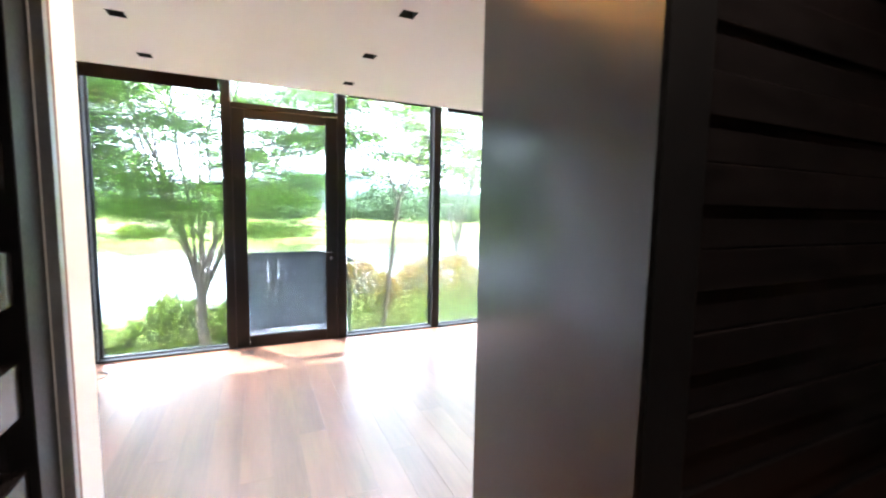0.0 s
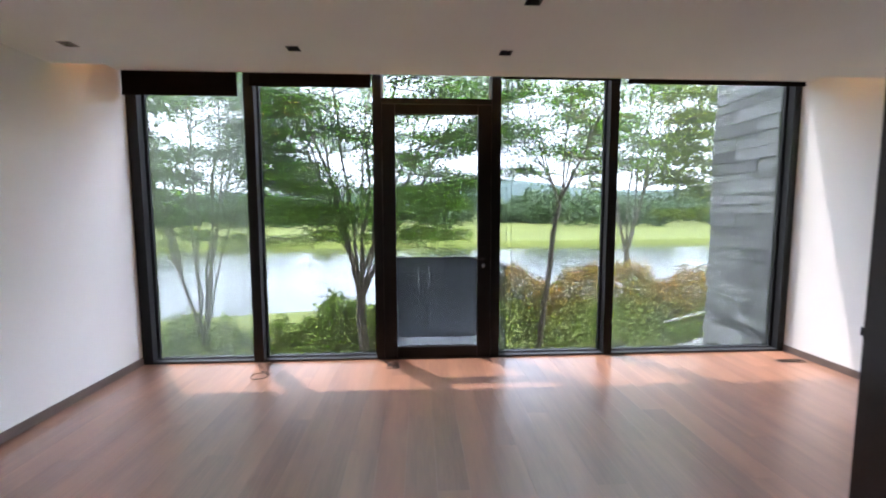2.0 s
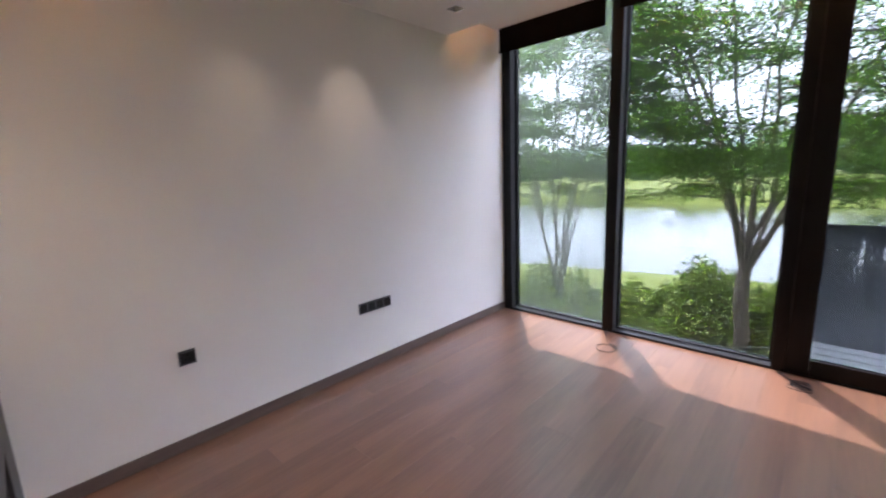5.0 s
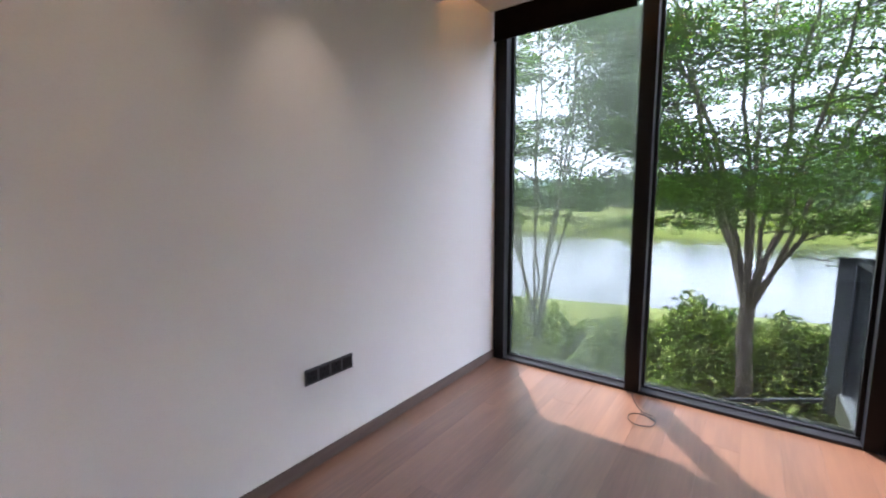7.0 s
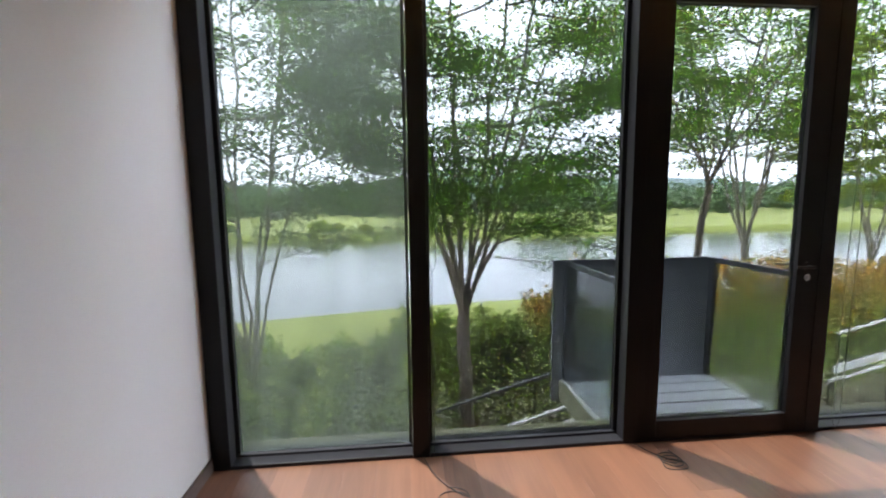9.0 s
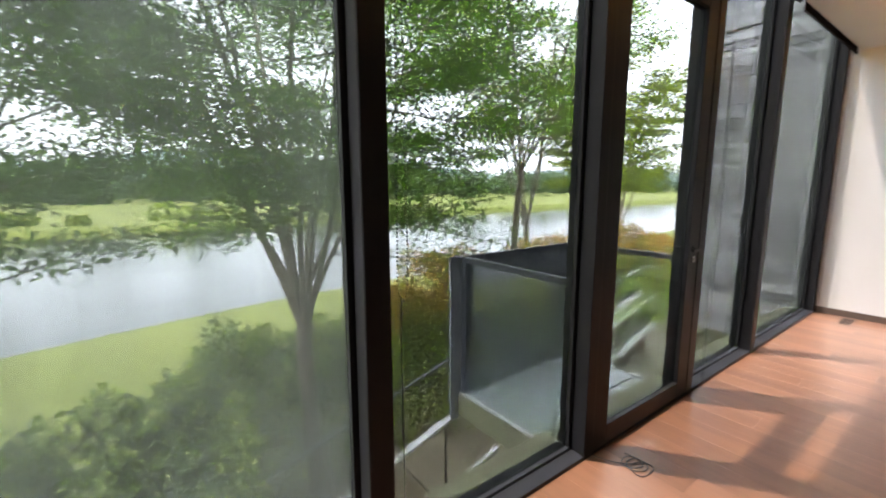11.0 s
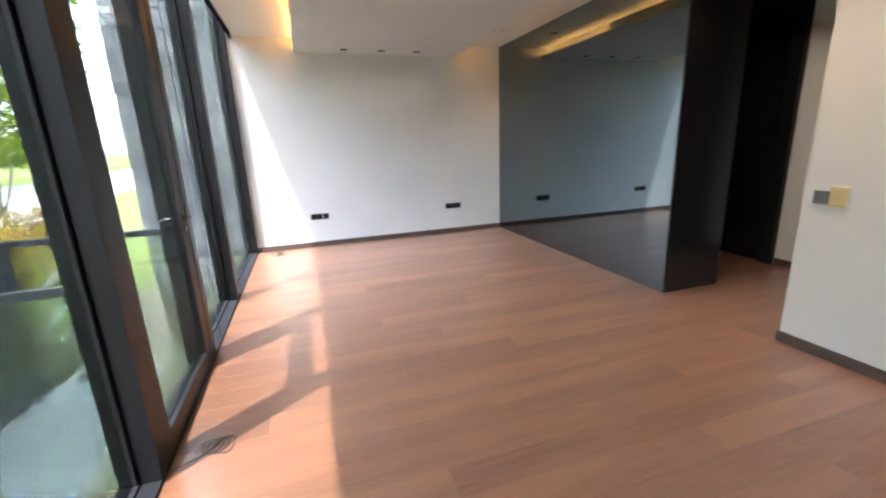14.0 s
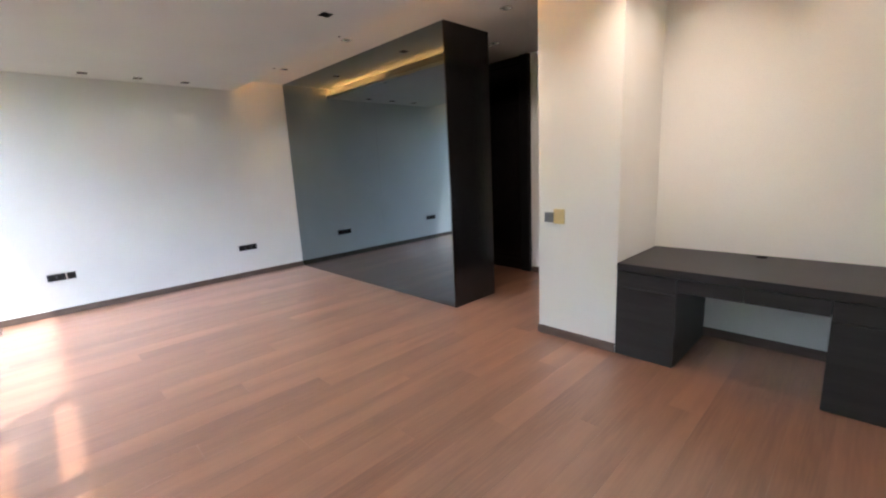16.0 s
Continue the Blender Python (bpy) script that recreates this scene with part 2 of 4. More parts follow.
# ---- mesh helpers ----
def box(bm, x0, x1, y0, y1, z0, z1, bevel=0.0):
    got = bmesh.ops.create_cube(bm, size=1.0)["verts"]
    bmesh.ops.scale(bm, verts=got, vec=(abs(x1 - x0), abs(y1 - y0), abs(z1 - z0)))
    bmesh.ops.translate(bm, verts=got, vec=((x0 + x1) / 2, (y0 + y1) / 2, (z0 + z1) / 2))
    if bevel:
        edges = list({e for v in got for e in v.link_edges})
        bmesh.ops.bevel(bm, geom=edges, offset=bevel, segments=2, affect="EDGES", profile=0.6)
    return bm


def block(*dims, bevel=0.0):
    return box(bmesh.new(), *dims, bevel=bevel)


def rod(bm, a, b, r, r2=None, sides=10):
    a, b = Vector(a), Vector(b)
    d = b - a
    m = Matrix.Translation((a + b) / 2) @ d.to_track_quat("Z", "Y").to_matrix().to_4x4()
    bmesh.ops.create_cone(bm, cap_ends=True, segments=sides, radius1=r, radius2=r if r2 is None else r2, depth=d.length, matrix=m)
    return bm


def ball(bm, c, r, level=1):
    bmesh.ops.create_icosphere(bm, subdivisions=level, radius=r, matrix=Matrix.Translation(c))
    return bm


def base_of(ob):
    v = Vector(ob.location)
    while ob.parent:
        ob = ob.parent
        v += Vector(ob.location)
    return v


def mesh_from(bm, name, material, shift=None, smooth=False):
    if shift is not None:
        bmesh.ops.translate(bm, verts=bm.verts, vec=-shift)
    me = bpy.data.meshes.new(name)
    bm.to_mesh(me)
    bm.free()
    me.materials.append(material)
    if smooth:
        for f in me.polygons:
            f.use_smooth = True
    return me


def part(name, bm, material, parent, label="", smooth=False):
    """Links a bmesh, in world metres, as one mesh under a thing or under a part."""
    ob = new(name, mesh_from(bm, name, material, base_of(parent), smooth))
    ob.parent = parent
    return tagged(ob, label) if label else ob


def thing(name, at, label, category, group="", kind=""):
    ob = new(name)
    ob.empty_display_size = 0.1
    ob.location = at
    return tagged(ob, label, category, group, kind)


def solid(name, bm, material, label="", category="", kind="structure", smooth=False):
    ob = new(name, mesh_from(bm, name, material, None, smooth))
    return tagged(ob, label, category, "", kind)


def soup(name, verts, faces, material):
    me = bpy.data.meshes.new(name)
    me.from_pydata(verts, [], faces)
    me.materials.append(material)
    return me


# ---- the room's measures ----
XL, XR = -2.69, 4.475          # side walls
YM = -4.015                    # mirror and pillar plane
XP, XC = -0.278, 0.795         # corridor between pillar and mirror unit
YN = -4.82                     # back of the desk niche
YB = -5.86                     # back wall of the corridor
ZP, ZB, ZR = 2.812, 3.005, 2.968  # dropped panel, band by the window, rear ceiling
YF, YE = -0.84, -3.24          # front and rear edge of the dropped panel


# ---- structure ----
solid("wall_west", block(XL - 0.2, XL, YB - 0.2, 0.2, -0.01, 4.19), PAINT, "white painted plaster wall with a power strip", "wall")
solid("wall_east", block(XR, XR + 0.2, YM - 0.005, 0.2, -0.01, 4.19), PAINT, "white painted plaster wall beside the mirror", "wall")
bm = block(XP - 0.152, XL, YN - 0.15, YN, 0.0, 3.3)
solid("wall_niche", bm, PAINT, "white painted plaster wall behind the desk", "wall")
bm = block(-0.985, XP, -4.237, YM, 0.0, 3.3)
box(bm, -0.985, XP - 0.062, YN, -4.239, 0.0, 3.3)
box(bm, XP - 0.15, XP - 0.064, YB, YN - 0.002, 0.0, 3.3)
solid("wall_pillar", bm, PAINT, "white painted pillar between desk niche and passage", "wall")
solid("wall_south", block(XL, XR + 1.5, YB - 0.2, YB, -0.3, 3.4), PAINT, "white painted plaster wall closing the passage", "wall")
solid("wall_passage_end", block(XR + 0.19, XR + 0.4, YB, YM + 0.4, -0.3, 3.4), PAINT, "white painted plaster wall", "wall")
solid("wall_above_window", block(XL - 0.2, XR + 0.2, 0.0, 0.2, 4.0, 4.2), PAINT, "painted wall above the window head", "wall")
solid("wall_outside_base", block(XL - 3, XR + 0.25, 0.185, 0.35, -2.6, -0.03), MOSSY, "mossy rendered wall under the window", "wall")

# floor slab that shows only in the joints
solid("floor", block(XL, XR + 0.2, YB, 0.17, -0.2, -0.006), JOINT, "oiled reddish brown oak plank floor", "floor")

HOLES = [(-2.235, -1.25), (-2.235, -2.03), (-2.235, -2.81), (-0.66, -1.25), (-0.65, -2.03), (0.915, -1.25), (0.915, -2.03), (0.95, -2.81),
         (4.172, -1.505), (4.187, -2.036), (4.195, -2.556)]
HH = 0.042


def ceiling_sheet(bm, x0, x1, y0, y1, z, holes, h):
    """A flat sheet at z with square holes of half width h."""
    xs = sorted({x0, x1, *[round(a + s * h, 4) for a, _ in holes for s in (-1, 1)]})
    ys = sorted({y0, y1, *[round(b + s * h, 4) for _, b in holes for s in (-1, 1)]})
    grid = [[bm.verts.new((x, y, z)) for y in ys] for x in xs]
    for i in range(len(xs) - 1):
        for j in range(len(ys) - 1):
            cx, cy = (xs[i] + xs[i + 1]) / 2, (ys[j] + ys[j + 1]) / 2
            if any(abs(cx - a) < h and abs(cy - b) < h for a, b in holes):
                continue
            bm.faces.new((grid[i][j], grid[i][j + 1], grid[i + 1][j + 1], grid[i + 1][j]))


bm = bmesh.new()
ceiling_sheet(bm, XL, XR, YE, YF, ZP, HOLES, HH)
for y0, y1 in ((YF - 0.012, YF), (YE, YE + 0.012)):       # lips of the dropped panel
    box(bm, XL, XR, y0, y1, ZP + 0.001, ZP + 0.045)
box(bm, XL, XR, YE + 0.09, YF - 0.09, ZP + 0.075, 3.3)      # core set back behind the lips
box(bm, XL, XR, YE + 0.004, YE + 0.10, ZP + 0.034, ZP + 0.04)
box(bm, XL, XR, YF - 0.10, YF - 0.004, ZP + 0.034, ZP + 0.04)
box(bm, XL, XR, YF - 0.088, -0.087, ZB, 4.15)                # band by the window
solid("ceiling", bm, CEIL, "off-white plaster ceiling with a dropped panel", "ceiling")
bm = bmesh.new()
REAR = [(0.24, -4.29), (1.02, -5.11), (1.14, -5.11), (3.5, -3.61), (1.9, -3.61), (0.3, -3.61), (-1.3, -3.61), (-1.35, -4.42), (-2.2, -4.42)]
ceiling_sheet(bm, XL, XR + 0.2, YB, YE + 0.089, ZR, REAR, 0.04)
box(bm, XL, XR + 0.4, YB, YE + 0.09, ZR + 0.12, 3.4)
solid("ceiling_rear", bm, CEIL, "off-white plaster ceiling over the passage", "ceiling")
solid("ceiling_pocket", block(XL, XR, -0.085, 0.0, 4.05, 4.15), CEIL, "recess in the ceiling that holds the blinds", "ceiling")
solid("roof", block(XL - 0.2, XR + 0.6, YB - 0.2, 0.2, 4.2, 4.3), MOSSY, "flat roof slab", "roof")

# skirting boards
def skirting(name, *dims):
    solid(name, block(*dims, bevel=0.003), SKIRT, "brown stained wooden skirting board", "skirting")


SH = 0.078
skirting("baseboard_west", XL, XL + 0.014, YN, -0.002, 0.001, SH)
skirting("baseboard_east", XR - 0.014, XR, YM + 0.004, -0.002, 0.001, SH)
skirting("baseboard_pillar", -0.984, XP + 0.012, YM, YM + 0.014, 0.001, SH)
skirting("baseboard_pillar_side", XP, XP + 0.014, -4.178, YM - 0.001, 0.001, SH)
skirting("baseboard_niche", XL + 0.016, -0.99, YN, YN + 0.014, 0.001, SH)
skirting("baseboard_south", XP, 1.02, YB, YB + 0.014, 0.001, SH)

# cove light strips behind both lips
for y0, y1 in ((YF - 0.088, YF - 0.074), (YE + 0.074, YE + 0.088)):
    t = thing("cove_light", (0.9, (y0 + y1) / 2, ZP + 0.041), "warm white light strip hidden in the ceiling recess", "light strip", "cove lights")
    part("strip", block(XL + 0.03, XR - 0.03, y0, y1, ZP + 0.041, ZP + 0.05), GLOWCOVE, t, "glowing amber strip")

# air grilles in the rear and front recess
def air_grille(x0, x1, y, side):
    t = thing("air_grille", ((x0 + x1) / 2, y, 2.875), "slim dark linear air grille set in the ceiling recess", "air grille", "ceiling grilles")
    bm = block(x0, x1, y, y + side * 0.006, 2.87, 2.874)
    box(bm, x0, x1, y, y + side * 0.006, 2.946, 2.95)
    part("frame", bm, GREYPLATE, t)
    for k in range(4):
        z = 2.884 + k * 0.017
        part("slat", block(x0 + 0.004, x1 - 0.004, y + side * 0.001, y + side * 0.01, z, z + 0.005), GREYPLATE, t)


air_grille(1.2, 2.9, YE + 0.088, -1)
air_grille(1.2, 2.9, YF - 0.086, 1)


# ---- windows and the glazed door ----
WT = 4.0                        # the glazing runs up into the blind pocket
YG = 0.115                      # glass plane


def post(name, x0, x1, group, label):
    t = thing(name, ((x0 + x1) / 2, 0.09, 0), label, "window post", group, "structure")
    part("inner_profile", block(x0, x1, 0.0, 0.085, -0.005, WT, bevel=0.003), FRAME, t)
    part("groove", block(x0 + 0.012, x1 - 0.012, 0.085, 0.10, 0, WT), FABRIC, t)
    part("outer_profile", block(x0, x1, 0.10, 0.175, -0.02, WT, bevel=0.003), FRAME, t)
    return t


POSTS = [(XL + 0.001, -2.583), (-1.53, -1.43), (-0.214, -0.132), (1.032, 1.13), (2.32, 2.42), (4.395, XR - 0.001)]
for a, b in POSTS:
    post("window_post", a, b, "window posts", "near-black bronze aluminium window post from floor to ceiling")


def window(name, x0, x1, glass, label):
    t = thing(name, ((x0 + x1) / 2, YG, 0), label, "window", "", "structure")
    bm = block(x0, x1, 0.0, 0.085, -0.005, 0.022, bevel=0.003)
    box(bm, x0, x1, 0.089, 0.175, -0.02, 0.034, bevel=0.003)
    part("window_sill", bm, SILL, t, "dark grey metal sill at floor level")
    part("window_head", block(x0, x1, 0.02, 0.17, WT - 0.06, WT, bevel=0.003), FRAME, t)
    bm = block(x0, x0 + 0.02, YG - 0.02, YG + 0.02, 0.035, WT - 0.061)
    box(bm, x1 - 0.02, x1, YG - 0.02, YG + 0.02, 0.035, WT - 0.061)
    part("window_frame", bm, FRAME, t)
    pane = part("pane", block(x0 + 0.018, x1 - 0.018, YG - 0.003, YG + 0.003, 0.03, WT - 0.05), glass, t)
    pane.visible_shadow = False


window("window_1", -2.582, -1.531, GLASSDIRTY, "full-height window pane hazy with dirt streaks")
window("window_2", -1.429, -0.215, GLASS, "full-height clear window pane in a dark frame")
window("window_3", 1.131, 2.319, GLASS, "full-height clear window pane in a dark frame")
window("window_4", 2.421, 4.394, GLASSHAZY, "wide full-height window pane hazy with dirt streaks")

d = thing("door_1", (0.45, 0.05, 0), "closed glazed door in a dark bronze frame", "door", "", "structure")
ZD = 2.74
bm = block(-0.131, 0.006, 0.004, 0.064, 0.012, ZD, bevel=0.003)
part("stile", bm, FRAME, d)
part("stile", block(0.887, 1.031, 0.004, 0.064, 0.012, ZD, bevel=0.003), FRAME, d)
part("rail", block(0.007, 0.886, 0.005, 0.063, 0.012, 0.133, bevel=0.003), FRAME, d)
part("rail", block(0.007, 0.886, 0.005, 0.063, 2.64, ZD, bevel=0.003), FRAME, d)
pane = part("pane", block(0.0, 0.893, 0.03, 0.036, 0.125, 2.648), GLASS, d)
pane.visible_shadow = False
part("threshold", block(-0.131, 1.031, 0.0, 0.17, -0.01, 0.009, bevel=0.002), SILL, d)
part("transom_bar", block(-0.131, 1.031, 0.001, 0.17, ZD + 0.004, 2.80, bevel=0.003), FRAME, d)
pane = part("transom_pane", block(-0.131, 1.031, YG - 0.003, YG + 0.003, 2.80, WT - 0.005), GLASS, d)
pane.visible_shadow = False
bm = block(-0.131, -0.118, YG - 0.02, YG + 0.02, 2.80, WT - 0.005)
box(bm, 1.018, 1.031, YG - 0.02, YG + 0.02, 2.80, WT - 0.005)
part("transom_bead", bm, ALU, d, "pale metal glazing bead")
for side, y in ((-1, 0.004), (1, 0.064)):
    bm = bmesh.new()
    rod(bm, (0.95, y, 1.10), (0.95, y + side * 0.008, 1.10), 0.026, sides=20)
    rod(bm, (0.95, y, 1.10), (0.95, y + side * 0.05, 1.10), 0.009)
    rod(bm, (0.958, y + side * 0.048, 1.10), (0.835, y + side * 0.048, 1.102), 0.0095, 0.008)
    h = part("handle", bm, CHROME if side > 0 else FRAME, d, "lever door handle", smooth=False)
    bm = bmesh.new()
    rod(bm, (0.95, y, 1.03), (0.95, y + side * 0.01, 1.03), 0.022, sides=20)
    rod(bm, (0.95, y + side * 0.01, 1.03), (0.95, y + side * 0.016, 1.03), 0.009)
    part("lock_cylinder", bm, CHROME, d, "round steel lock cylinder")


def blind(x0, x1, bottom, label):
    t = thing("roller_blind", ((x0 + x1) / 2, -0.045, 3.19), label, "blind", "roller blinds")
    bm = rod(bmesh.new(), (x0, -0.04, 3.15), (x1, -0.04, 3.15), 0.025, sides=16)
    part("roller", bm, FABRIC, t, smooth=False)
    cloth = part("fabric", block(x0 + 0.01, x1 - 0.01, -0.063, -0.06, bottom, 3.15), FABRIC, t, "black roller fabric")
    part("bottom_bar", block(x0 + 0.008, x1 - 0.008, -0.07, -0.053, bottom - 0.012, bottom + 0.012, bevel=0.003), FABRIC, cloth)
    for x in (x0 - 0.004, x1):
        part("bracket", block(x - 0.002, x + 0.004, -0.08, -0.012, 3.08, 3.199), TRIM, t, "pale end bracket")
    return t


blind(-2.682, -1.552, 2.788, "black roller blind let down a little over the window")
blind(-1.45, -0.22, 2.89, "black roller blind rolled up over the window")
blind(1.14, 2.36, 3.0, "black roller blind rolled fully up over the window")
blind(2.46, 4.455, 2.975, "wide black roller blind rolled up over the window")


def chain_loop(x, y, top, low, width, label):
    """A loop of bead chain: two falls and a bight at the bottom."""
    t = thing("bead_chain", (x, y, low), label, "blind chain", "blind chains")
    bm = bmesh.new()
    n = int((top - low) / 0.014)
    for k in range(n):
        z = low + k * 0.014
        w = width * min(1, math.sqrt((z - low) / 0.05 + 0.02))
        for s in (-1, 1):
            ball(bm, (x + s * w * (1 - 0.25 * (z - low) / (top - low)), y + 0.006 * math.sin(z * 3 + s), z), 0.0042, 1)
    part("chain", bm, CORD, t, smooth=True)


chain_loop(-1.40, -0.03, 3.1, 1.14, 0.018, "black bead chain hanging beside the window post")
chain_loop(1.22, -0.03, 3.0, 0.03, 0.03, "black bead chain hanging beside the door frame")
chain_loop(4.40, -0.035, 3.0, 0.12, 0.02, "black bead chain hanging in the window corner")


def cord(name, points, label, r=0.0028):
    cu = bpy.data.curves.new(name, "CURVE")
    cu.dimensions, cu.bevel_depth, cu.bevel_resolution = "3D", r, 1
    sp = cu.splines.new("NURBS")
    sp.points.add(len(points) - 1)
    for p, co in zip(sp.points, points):
        p.co = (*co, 1)
    sp.use_endpoint_u = True
    cu.materials.append(CORD)
    return tagged(new(name, cu), label, "cable", "loose cables")


def coil(cx, cy, rx, ry, turns, tail, seed):
    rng = random.Random(seed)
    pts = [tail, ((tail[0] + cx) / 2 - 0.03, (tail[1] + cy) / 2, 0.006)]
    for k in range(int(turns * 10)):
        a = k * math.tau / 10
        pts.append((cx + rx * math.cos(a) * (1 - 0.12 * (k // 10)) + rng.uniform(-.01, .01), cy + ry * math.sin(a) + 0.03 * (k // 10) + rng.uniform(-.008, .008), 0.004 + 0.003 * (k // 10)))
    return pts


cord("pull_cord", [(-1.405, -0.03, 1.15), (-1.412, -0.032, 0.9), (-1.402, -0.03, 0.5), (-1.405, -0.028, 0.02)], "thin black cord hanging below the blind chain", 0.0022)
cord("pull_cord", [(-1.536, -0.004, 3.0), (-1.538, -0.006, 2.0), (-1.535, -0.005, 1.0), (-1.536, -0.006, 0.3), (-1.533, -0.008, 0.03)], "thin black cord hanging along the window post", 0.0022)
cord("loose_cable", coil(-1.33, -0.40, 0.095, 0.085, 1.4, (-1.47, -0.02, 0.02), 3), "thin black cord lying in a loop on the floor")
cord("loose_cable", coil(-0.025, -0.235, 0.075, 0.055, 3.2, (-0.16, -0.012, 0.02), 4), "thin black cord coiled on the floor by the door")

# ---- mirror unit and passage ----
t = thing("mirror_unit", (2.6, -4.36, 0), "floor-to-ceiling partition faced with dark grey mirror and black laminate", "partition")
part("core", block(XC + 0.02, XR - 0.004, -4.628, YM - 0.01, 0.0, ZR - 0.002), LACQUER, t)
part("end_panel", block(XC, XC + 0.019, -4.70, YM, 0.0, ZR - 0.003, bevel=0.001), LACQUER, t, "glossy black laminate end panel")
SEAM = 2.045
part("mirror", block(XC + 0.0195, SEAM - 0.0004, YM - 0.0095, YM - 0.001, 0.002, ZR - 0.003), MIRROR, t, "dark grey tinted mirror sheet")
part("mirror", block(SEAM + 0.0004, XR - 0.001, YM - 0.0095, YM - 0.001, 0.002, ZR - 0.003), MIRROR, t, "dark grey tinted mirror sheet")


def louvre_wall(name, origin, along, out, length, label, stile=0.14, proud=0.033):
    """A tall panel of horizontal boards, every other one proud, between two stiles. along and out are unit ways in plan."""
    t = thing(name, (*origin, 0), label, "boarded panel", "boarded panels")
    ax, ay = along
    ox, oy = out

    def slab(s0, s1, d0, d1, z0, z1, bevel=0.0):
        xs = [origin[0] + ax * s + ox * dd for s in (s0, s1) for dd in (d0, d1)]
        ys = [origin[1] + ay * s + oy * dd for s in (s0, s1) for dd in (d0, d1)]
        return block(min(xs), max(xs), min(ys), max(ys), z0, z1, bevel=bevel)

    part("backing", slab(0, length, 0.0, 0.012, 0.006, ZR - 0.006), BOARD, t)
    part("stile", slab(0, stile, 0.013, 0.06, 0.006, ZR - 0.006, 0.003), FRAME, t)
    part("stile", slab(length - stile, length, 0.013, 0.06, 0.006, ZR - 0.006, 0.003), FRAME, t)
    k, z, rise = 0, 0.0065, 0.0985
    while z + rise < ZR:
        part("board", slab(stile + 0.001, length - stile - 0.001, 0.013, proud if k % 2 else 0.022, z, z + rise - 0.003, 0.003), BOARD, t)
        z += rise
        k += 1
    return t


louvre_wall("boarded_door", (XP - 0.06, -4.24), (0, -1), (1, 0), 1.615, "open dark glossy door with stepped horizontal boards", 0.085, 0.048)
louvre_wall("boarded_panel", (XC + 0.0205, -4.632), (1, 0), (0, -1), 3.6, "dark glossy panel with stepped horizontal boards")
louvre_wall("boarded_panel", (1.03, YB + 0.002), (1, 0), (0, 1), 3.4, "dark glossy panel with stepped horizontal boards on the passage wall")
t = thing("door_edge_strip", (XP, -4.21, 0), "slim metal strip with a reddish brown edge beside the door", "door strip")
part("strip", block(XP + 0.0005, XP + 0.02, -4.235, -4.2145, 0.005, ZR - 0.005, bevel=0.002), ALU, t)
part("edge", block(XP + 0.0005, XP + 0.012, -4.214, -4.18, 0.005, ZR - 0.005), surface("red_brown_edge", (0.16, 0.07, 0.05), (0.2, 0.09, 0.06), 0.5), t, "reddish brown edge")


# ---- ceiling lamps ----
def downlight(x, y, z, h, lit):
    t = thing("downlight", (x, y, z), "small square recessed downlight, lit" if lit else "small square recessed downlight, switched off", "downlight", "ceiling downlights")
    bm = bmesh.new()
    for a, b, c, e in ((-h - .004, h + .004, -h - .004, -h), (-h - .004, h + .004, h, h + .004), (-h - .004, -h, -h, h), (h, h + .004, -h, h)):
        box(bm, x + a, x + b, y + c, y + e, z - 0.003, z + 0.06)
    can = part("housing", bm, PLASTIC, t)
    part("back_plate", block(x - h, x + h, y - h, y + h, z + 0.06, z + 0.064), FABRIC, can)
    bm = rod(bmesh.new(), (x, y, z + 0.03), (x, y, z + 0.06), h * 0.62, h * 0.75, sides=16)
    part("lamp", bm, GLOWLAMP if lit else PLASTIC, t, "lit lamp face" if lit else "")


for x, y in HOLES:
    downlight(x, y, ZP, HH, x < -2 or x > 4)
for x, y in REAR:
    downlight(x, y, ZR, 0.04, True)


def spot(x, y, z, aim, watts, size, blend=0.7):
    la = bpy.data.lights.new("lamp_beam", "SPOT")
    la.energy, la.color, la.spot_size, la.spot_blend, la.shadow_soft_size = watts, (1.0, 0.8, 0.62), radians(size), blend, 0.03
    new("lamp_beam", la).matrix_world = look((x, y, z), aim)


for x, y in HOLES:
    if x < -2:
        spot(x, y, ZP + 0.02, (XL, y + 0.1, 1.55), {-1.25: 0.08, -2.03: 0.42, -2.81: 0.2}[y], 56, 1.0)
    elif x > 4:
        spot(x, y, ZP + 0.02, (XR, y, 1.3), {-1.505: 0.08, -2.036: 0.08, -2.556: 0.07}[y], 60)
for x, y in REAR:
    spot(x, y, ZR + 0.02, (x, y - (0.8 if y > -4.2 else 0.04), 0), (0.4 if 0.5 < x < 1.2 else 0.8 if x > 1 else 1.6 if y > -4.2 else 0.36), 116, 1.0)


for x in (1.38, 2.87):
    t = thing("ceiling_sensor", (x, YE + 0.05, ZP), "tiny dark round sensor in the ceiling edge", "sensor", "ceiling sensors")
    part("cap", rod(bmesh.new(), (x, YE + 0.05, ZP - 0.004), (x, YE + 0.05, ZP + 0.001), 0.014, sides=16), PLASTIC, t)


